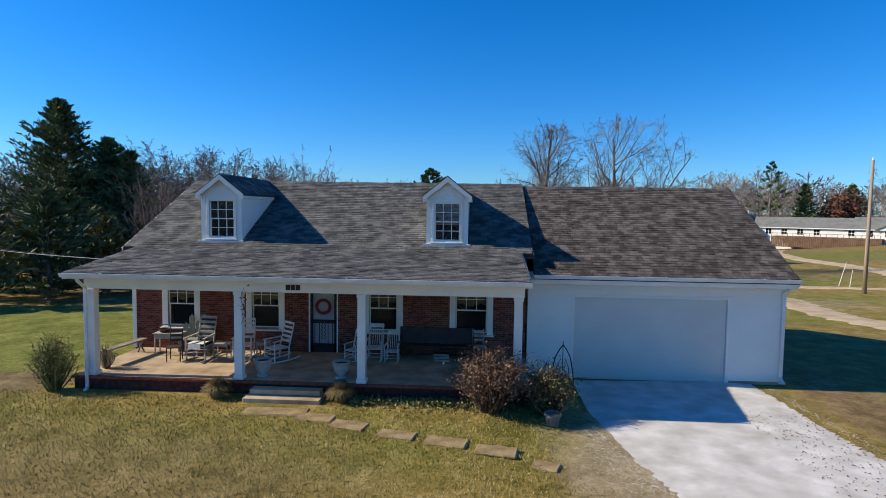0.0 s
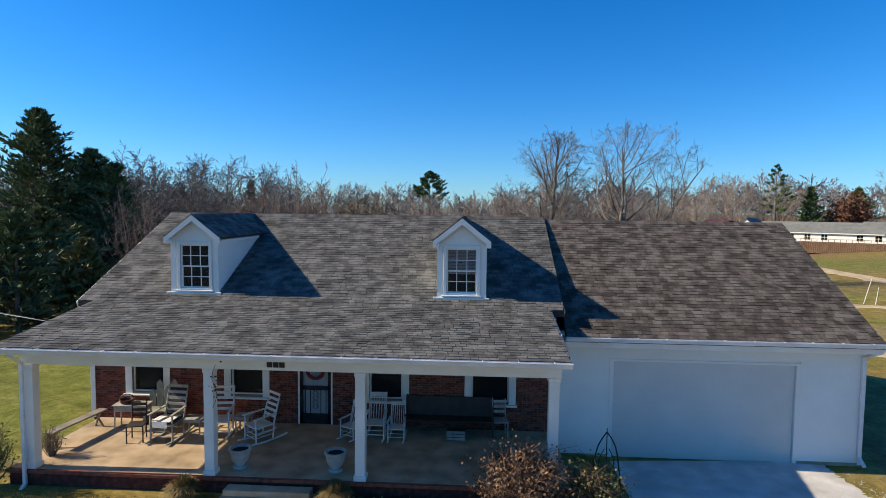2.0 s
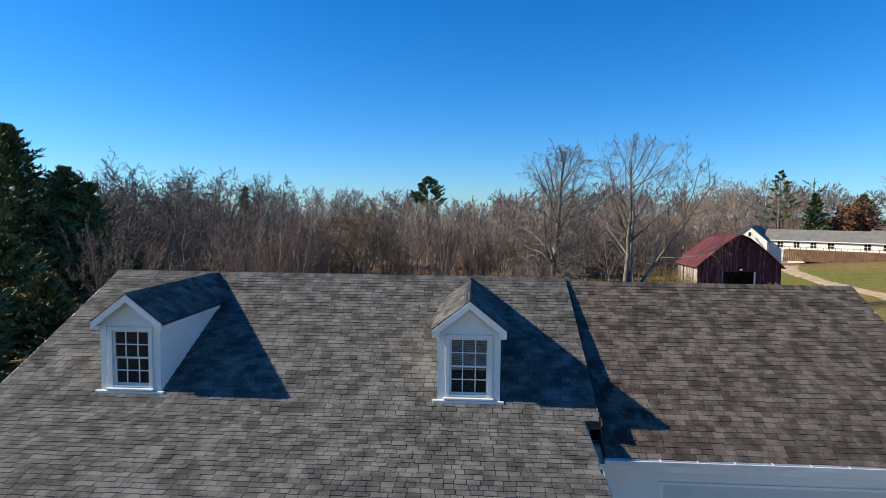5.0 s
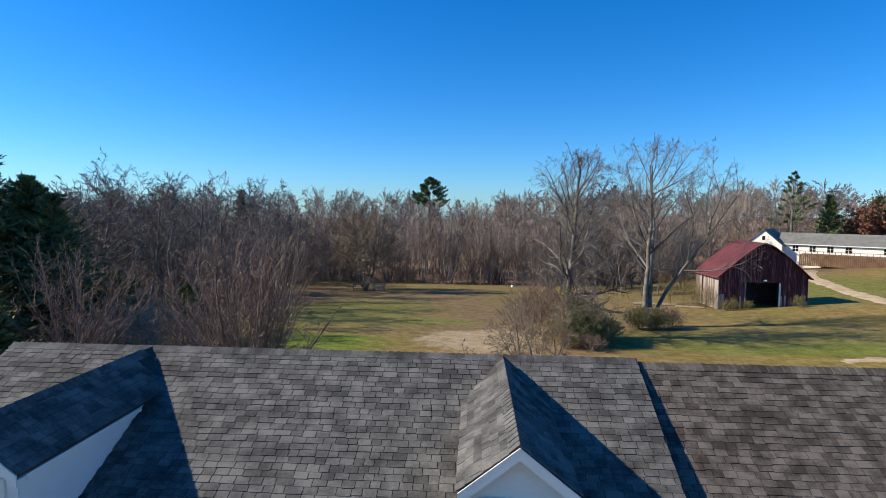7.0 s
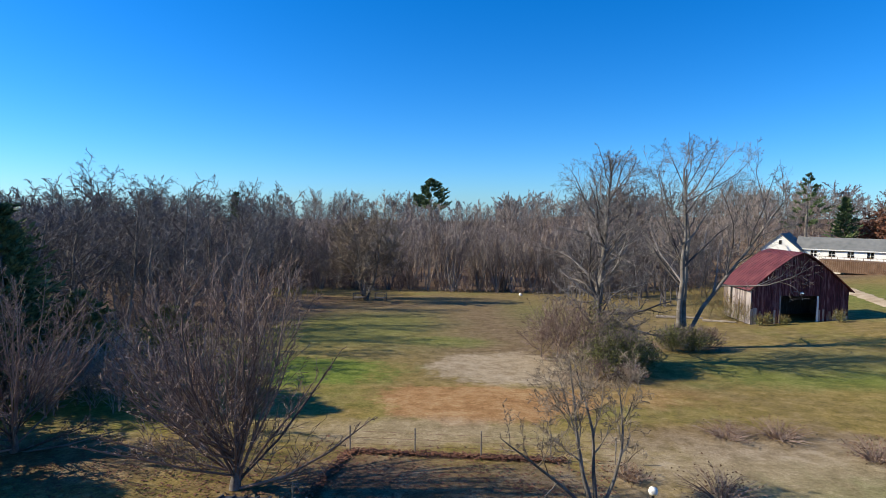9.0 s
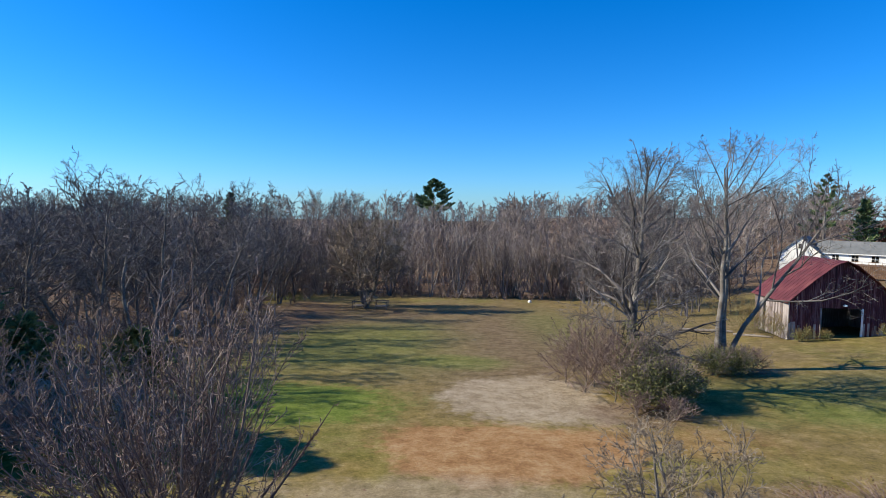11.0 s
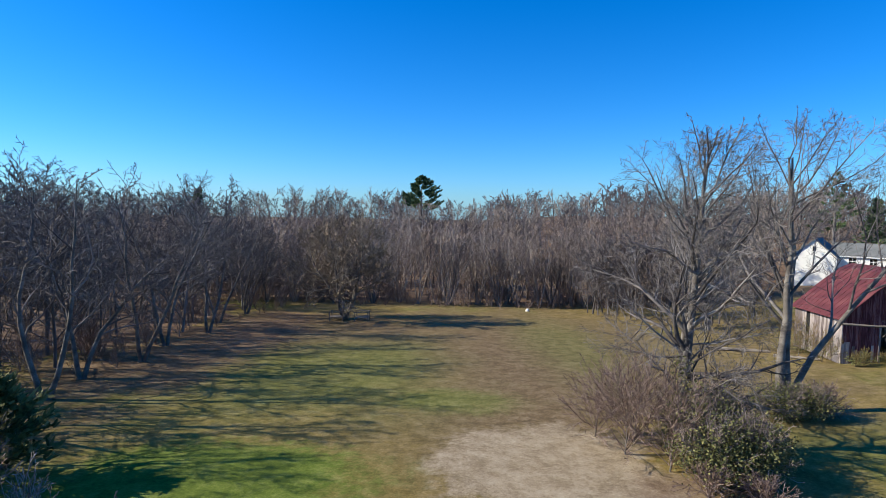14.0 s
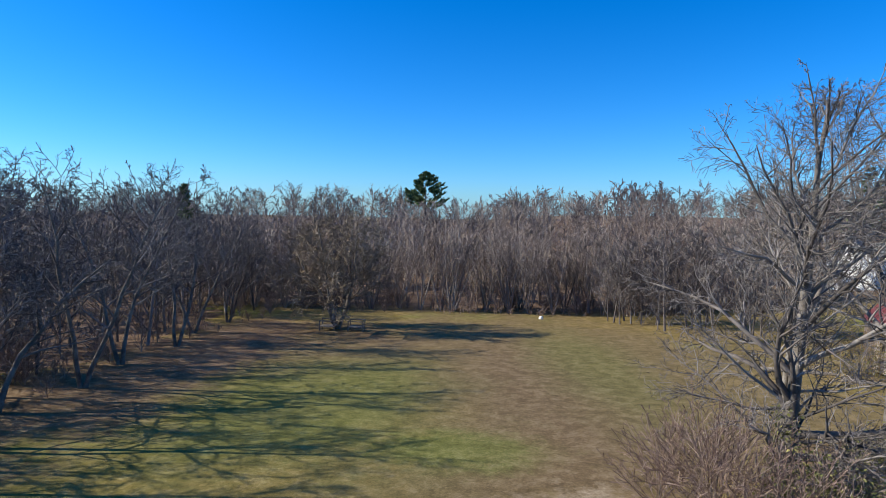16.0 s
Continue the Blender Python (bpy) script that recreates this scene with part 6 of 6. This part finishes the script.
for s in (-1, 1):
    pts = [(2.85 + s * 0.36 * math.cos(t * math.pi / 2) ** 0.8, 16.2, 0.9 * min(1, t * 1.6) + 0.85 * max(0, t) ** 1.3) for t in np.linspace(0, 0.999, 10)]
    part("arch_bar", MB().tube(pts, 0.016, 6), BLACK, arch)
    part("scroll", MB().tube([(2.85 + s * (0.05 + 0.13 * math.sin(t * 3.1)), 16.2, 0.6 + 0.75 * t) for t in np.linspace(0, 1, 9)], 0.011, 5), BLACK, arch)
for z in (0.5, 0.85):
    part("cross_bar", MB().tube([(2.5, 16.2, z), (3.2, 16.2, z)], 0.011, 5), BLACK, arch)
part("finial", MB().tube([(2.85, 16.2, 0.3), (2.85, 16.2, 1.85)], 0.012, 5), BLACK, arch)
CLAY = material("pale_clay", [(0.14, 0.12, 0.10), (0.24, 0.21, 0.18)], 0.85, 4, 40, 0.3, 0.004)
single("clay_pot", MB().lathe([(0.0, 0.0), (0.15, 0.0), (0.2, 0.28), (0.23, 0.28), (0.23, 0.34), (0.19, 0.34), (0.17, 0.25), (0.0, 0.25)], 14, (2.35, 14.35, gz(2.35, 14.35))), CLAY, "weathered clay pot beside the shrubs", "pot", smooth=False)


# ---- porch things ----
F = FLOOR
CHAIRWHITE = material("chipped_white_paint", [(0.50, 0.49, 0.46), (0.70, 0.69, 0.66)], 0.6, 5, 60, 0.3, 0.003)
CHAIRGREY = material("worn_grey_wood", [(0.24, 0.21, 0.18), (0.40, 0.37, 0.33)], 0.8, 5, 50, 0.3, 0.003)
DARKWOOD = material("dark_stained_wood", [(0.018, 0.014, 0.012), (0.045, 0.034, 0.028)], 0.6, 4, 40, 0.3, 0.003)
CUSHION = material("black_cushion", [(0.015, 0.016, 0.018), (0.04, 0.042, 0.046)], 0.9, 9, 80, 0.4, 0.004)
CLOTH = material("white_cloth", [(0.55, 0.55, 0.56), (0.75, 0.75, 0.74)], 0.9, 14, 60, 0.5, 0.01)


def rocker(mt, label, back="ladder", size=1.0, cushion=False):
    """A rocking chair facing -y: posts, seat, back, arms, stretchers and rockers."""
    e = thing("rocking_chair", label, "rocking chair", "porch rocking chairs")
    w, d = 0.27, 0.25
    for s in (-1, 1):
        part("front_leg", MB().tube([(s * w, -d, 0.05), (s * w, -d, 0.64)], [0.022, 0.022], 8), mt, e)
        part("back_post", MB().tube([(s * w * 0.9, d, 0.05), (s * w * 0.9, d + 0.03, 0.45), (s * w * 0.88, d + 0.22, 1.16)], [0.022, 0.024, 0.017], 8), mt, e)
        part("arm", MB().beam((s * (w + 0.01), -d - 0.06, 0.66), (s * (w - 0.02), d + 0.07, 0.68), 0.075, 0.026), mt, e, bevel=0.006)
        pts = [(s * w * 0.96, y, 0.02 + 0.13 * (y - 0.02) ** 2) for y in np.linspace(-0.46, 0.66, 9)]
        part("rocker", MB().tube(pts, 0.026, 4), mt, e)
        for z in (0.17, 0.29):
            part("stretcher", MB().tube([(s * w, -d, z), (s * w * 0.9, d, z)], 0.011, 6), mt, e)
    for z in (0.15, 0.27):
        part("stretcher", MB().tube([(-w, -d, z), (w, -d, z)], 0.012, 6), mt, e)
    part("seat", MB().box(-w - 0.01, w + 0.01, -d - 0.02, d + 0.02, 0.40, 0.435), mt, e, bevel=0.012)
    if back == "ladder":
        for i in range(5):
            z, y = 0.55 + i * 0.135, d + 0.055 + i * 0.036
            part("back_slat", MB().box(-w * 0.88, w * 0.88, y, y + 0.016, z, z + 0.075), mt, e, bevel=0.004)
    else:
        for i in range(6):
            x = -w * 0.7 + i * w * 1.4 / 5
            part("spindle", MB().tube([(x, d + 0.02, 0.45), (x, d + 0.20, 1.06)], 0.012, 6), mt, e)
        part("top_rail", MB().box(-w * 0.95, w * 0.95, d + 0.19, d + 0.215, 1.02, 1.15), mt, e, bevel=0.008)
    if cushion:
        part("cushion", MB().box(-w + 0.03, w - 0.03, -d, d, 0.437, 0.50), CUSHION, e, "black seat cushion", bevel=0.02)
        part("back_cushion", MB().box(-w * 0.8, w * 0.8, -0.03, 0.03, 0.0, 0.62, Matrix.Translation((0, d + 0.06, 0.48)) @ Matrix.Rotation(radians(-16), 4, "X")), CUSHION, e, "black back cushion", bevel=0.02)
        part("towel", MB().box(-0.25, 0.22, -d - 0.03, d - 0.16, 0.503, 0.512).box(-0.2, 0.16, -d - 0.036, -d - 0.028, 0.36, 0.512), CLOTH, e, "crumpled white towel", bevel=0.01)
    return e


def put(e, x, y, turn, size=1.0, z=F):
    e.matrix_basis = pose(x, y, z, 0, 0, turn) @ Matrix.Scale(size, 4)
    return e


put(rocker(CHAIRGREY, "worn grey rocking chair with black cushions and a towel", "ladder", cushion=True), -8.52, 17.62, -4, 1.15)
r1 = put(rocker(CHAIRWHITE, "chipped white ladder-back rocking chair on the porch"), -7.25, 18.05, 8, 1.05)
copy_thing(r1, pose(-6.05, 17.75, F, 0, 0, -38))
kid = put(rocker(CHAIRWHITE, "small white spindle-back rocking chair", "spindle"), -2.36, 18.15, 0, 0.80)
put(rocker(CHAIRWHITE, "white spindle-back armchair rocker against the wall", "spindle"), -2.96, 18.25, 0, 0.97)
copy_thing(kid, pose(-3.62, 18.15, F, 0, 0, -25))


def side_chair(mt, label, x, y, turn):
    e = thing("chair", label, "chair")
    for s in (-1, 1):
        part("front_leg", MB().tube([(s * 0.2, -0.2, 0), (s * 0.2, -0.2, 0.45)], 0.019, 7), mt, e)
        part("back_post", MB().tube([(s * 0.18, 0.18, 0), (s * 0.18, 0.2, 0.45), (s * 0.18, 0.27, 0.98)], 0.018, 7), mt, e)
        part("stretcher", MB().tube([(s * 0.2, -0.2, 0.2), (s * 0.18, 0.18, 0.2)], 0.01, 6), mt, e)
    part("seat", MB().box(-0.22, 0.22, -0.22, 0.2, 0.43, 0.465), mt, e, bevel=0.01)
    for i in range(3):
        part("back_slat", MB().box(-0.17, 0.17, 0.215 + i * 0.02, 0.23 + i * 0.02, 0.58 + i * 0.14, 0.655 + i * 0.14), mt, e)
    return put(e, x, y, turn)


side_chair(CHAIRGREY, "old grey ladder-back chair against the brick wall", 0.46, 18.6, 5)
side_chair(DARKWOOD, "small dark wooden chair among the rockers", -9.28, 17.45, 15)


def table(name, mt, label, w, d, h, x, y, turn=0, apron=0.08):
    e = thing(name, label, "table")
    part("tabletop", MB().box(-w / 2, w / 2, -d / 2, d / 2, h - 0.03, h), mt, e, bevel=0.006)
    part("apron", MB().box(-w / 2 + 0.04, w / 2 - 0.04, -d / 2 + 0.04, d / 2 - 0.04, h - 0.03 - apron, h - 0.034), mt, e)
    for sx in (-1, 1):
        for sy in (-1, 1):
            part("leg", MB().tube([(sx * (w / 2 - 0.06), sy * (d / 2 - 0.06), h - 0.04), (sx * (w / 2 - 0.05), sy * (d / 2 - 0.05), 0)], [0.024, 0.018], 7), mt, e)
    return put(e, x, y, turn)


table("side_table", CHAIRGREY, "small worn wooden side table between rockers", 0.55, 0.42, 0.50, -7.95, 17.95)
table("side_table", CHAIRGREY, "small dark-topped side table between white rockers", 0.45, 0.40, 0.52, -6.66, 18.2)
table("work_table", CHAIRGREY, "narrow grey wooden table with slender legs", 0.95, 0.45, 0.74, -9.85, 18.2, 4, 0.16)
bk = thing("basket", "dark reddish basket on the grey table", "basket")
part("bowl", MB().lathe([(0.0, 0.01), (0.14, 0.0), (0.2, 0.12), (0.18, 0.12), (0.12, 0.02), (0.0, 0.02)], 14), material("dark_wicker", [(0.06, 0.02, 0.018), (0.12, 0.05, 0.04)], 0.8, 20, 90, 0.6, 0.01), bk)
part("handle", MB().tube([(0.18 * math.cos(t), 0, 0.1 + 0.16 * math.sin(t)) for t in np.linspace(0, math.pi, 9)], 0.012, 6), BLACK, bk)
put(bk, -10.02, 18.2, 20, 1, F + 0.74)

# birdhouse-backed planter: pickets of uneven height
pk = thing("picket_bench", "green-grey garden bench with birdhouse-shaped pickets", "bench")
GREENP = material("faded_green_paint", [(0.16, 0.17, 0.13), (0.28, 0.29, 0.23)], 0.75, 6, 50, 0.3, 0.004)
for i, h in enumerate((0.95, 1.25, 1.05, 1.28, 1.0)):
    x = -0.44 + i * 0.22
    part("picket", MB().prism([(x - 0.095, 0.35), (x + 0.095, 0.35), (x + 0.095, h - 0.12), (x, h), (x - 0.095, h - 0.12)], "y", 0.18, 0.21), GREENP, pk)
part("seat", MB().box(-0.56, 0.56, -0.2, 0.178, 0.40, 0.44), GREENP, pk, bevel=0.006)
for s in (-1, 1):
    part("leg", MB().box(s * 0.5 - 0.03, s * 0.5 + 0.03, -0.18, 0.17, 0, 0.398), GREENP, pk)
put(pk, -9.2, 18.66, 0)

# plank bench along the open end of the porch
pb = thing("plank_bench", "long grey plank bench on crossed legs", "bench")
part("seat", MB().box(-0.95, 0.95, -0.14, 0.14, 0.42, 0.46), OLDWOOD, pb, bevel=0.006)
for s in (-1, 1):
    part("leg", MB().beam((s * 0.78, -0.13, 0), (s * 0.72, 0.09, 0.42), 0.05, 0.03).beam((s * 0.78, 0.13, 0), (s * 0.72, -0.09, 0.42), 0.05, 0.03), OLDWOOD, pb)
put(pb, -11.02, 17.55, 83)

# long dark pew
pw = thing("pew", "long dark wooden pew against the brick wall", "bench")
part("seat", MB().box(-1.2, 1.2, -0.25, 0.2, 0.42, 0.46), DARKWOOD, pw, bevel=0.008)
part("backrest", MB().box(-1.2, 1.2, 0.0, 0.03, 0.0, 0.55, Matrix.Translation((0, 0.19, 0.44)) @ Matrix.Rotation(radians(-10), 4, "X")), DARKWOOD, pw, bevel=0.006)
for s in (-1, 1):
    part("end_panel", MB().prism([(-0.27, 0), (0.25, 0), (0.32, 1.0), (0.24, 1.0), (0.16, 0.62), (-0.27, 0.60)], "x", s * 1.22 - 0.02, s * 1.22 + 0.02), DARKWOOD, pw)
put(pw, -0.95, 18.62, 0)
cr = thing("crate", "dark slatted crate under the pew", "crate")
for i in range(3):
    part("slat", MB().box(-0.25, 0.25, -0.16, -0.145, 0.02 + i * 0.09, 0.09 + i * 0.09), CHAIRGREY, cr)
part("box", MB().box(-0.25, 0.25, -0.14, 0.14, 0.0, 0.26), DARKWOOD, cr)
put(cr, -0.75, 18.28, 0)

URNSTONE = material("weathered_urn", [(0.30, 0.30, 0.28), (0.48, 0.48, 0.45)], 0.8, 3, 30, 0.2, 0.004)


def urn(x, y):
    e = thing("urn_planter", "white footed urn planter at the porch edge", "planter", "urn planters")
    part("bowl", MB().lathe([(0.0, 0.08), (0.13, 0.06), (0.17, 0.05), (0.17, 0.0), (0.0, 0.0)], 16).lathe([(0.10, 0.06), (0.12, 0.10), (0.20, 0.20), (0.235, 0.36), (0.24, 0.44), (0.27, 0.45), (0.27, 0.49), (0.22, 0.49), (0.21, 0.42), (0.0, 0.41)], 18), URNSTONE, e, smooth=True)
    part("soil", MB().lathe([(0.0, 0.425), (0.208, 0.425)], 14), DARK, e)
    e.location = (x, y, F)


urn(-5.88, 16.1)
urn(-3.55, 16.1)
shrub("dry_potted_plant", -10.85, 16.35, F, 0.75, 0.35, 140, TWIGR, OLIVE, "half-dead potted plant by the porch post", 40, 6, 0.05)

# vine on a post
rng, mb = random.Random(77), MB()
pts = [(-6.25 + 0.06 * math.sin(i * 1.3), 15.56, F + 0.1 + i * 0.17) for i in range(16)]
mb.tube(pts[9:], 0.006, 4)
for k in range(22):
    p = Vector(pts[rng.randint(11, 15)]) + Vector((rng.gauss(0, 0.07), -0.01, rng.gauss(0, 0.06)))
    L = rng.uniform(0.02, 0.05)
    mb.add([p, p + Vector((L, -0.01, L * 0.4)), p + Vector((L * 0.6, -0.02, L * 1.2)), p + Vector((-L * 0.3, -0.01, L * 0.7))], [(0, 1, 2, 3)])
single("climbing_vine", mb, DARKWOOD, "thin dried vine climbing the porch post", "vine")

# ---- bricks of the front wall ----
front = front_wall
mb = MB()
row, z = 0, 0.02
bw, bh, gap = 0.203, 0.057, 0.010
one = MB().box(0, bw, -0.012, 0.02, 0, bh).mesh("brick")
one.materials.append(BRICK)
count = 0
while z < 3.42:
    x = -11.55 - (bw + gap) / 2 * (row % 2)
    while x < 2.02:
        a, b = max(x, -11.55), min(x + bw, 2.02)
        for h in OPEN:
            if z + bh > h[2] - 0.02 and z < h[3] + 0.02:
                if a < h[1] and b > h[0]:
                    if a < h[0]:
                        b = h[0]
                    elif b > h[1]:
                        a = h[1]
                    else:
                        b = a
        if b - a > 0.03 and z > FLOOR - 0.1:
            if b - a > bw - 0.001 and count < 300 and -11.5 < a < -9.0:
                ob = new("brick", one)
                ob.parent = front
                ob.location = (a, WY, z)
                count += 1
            else:
                mb.box(a, b, WY - 0.012, WY + 0.02, z, z + bh)
        x += bw + gap
    z += bh + gap
    row += 1
tagged(part("brick_layer", mb, BRICKI, front), kind="stuff")

# ---- shingles nearest the flight path, one by one ----
for vs, fs in near_shingles:
    part("shingle", MB().add(vs, fs), SHINGLE, roof)
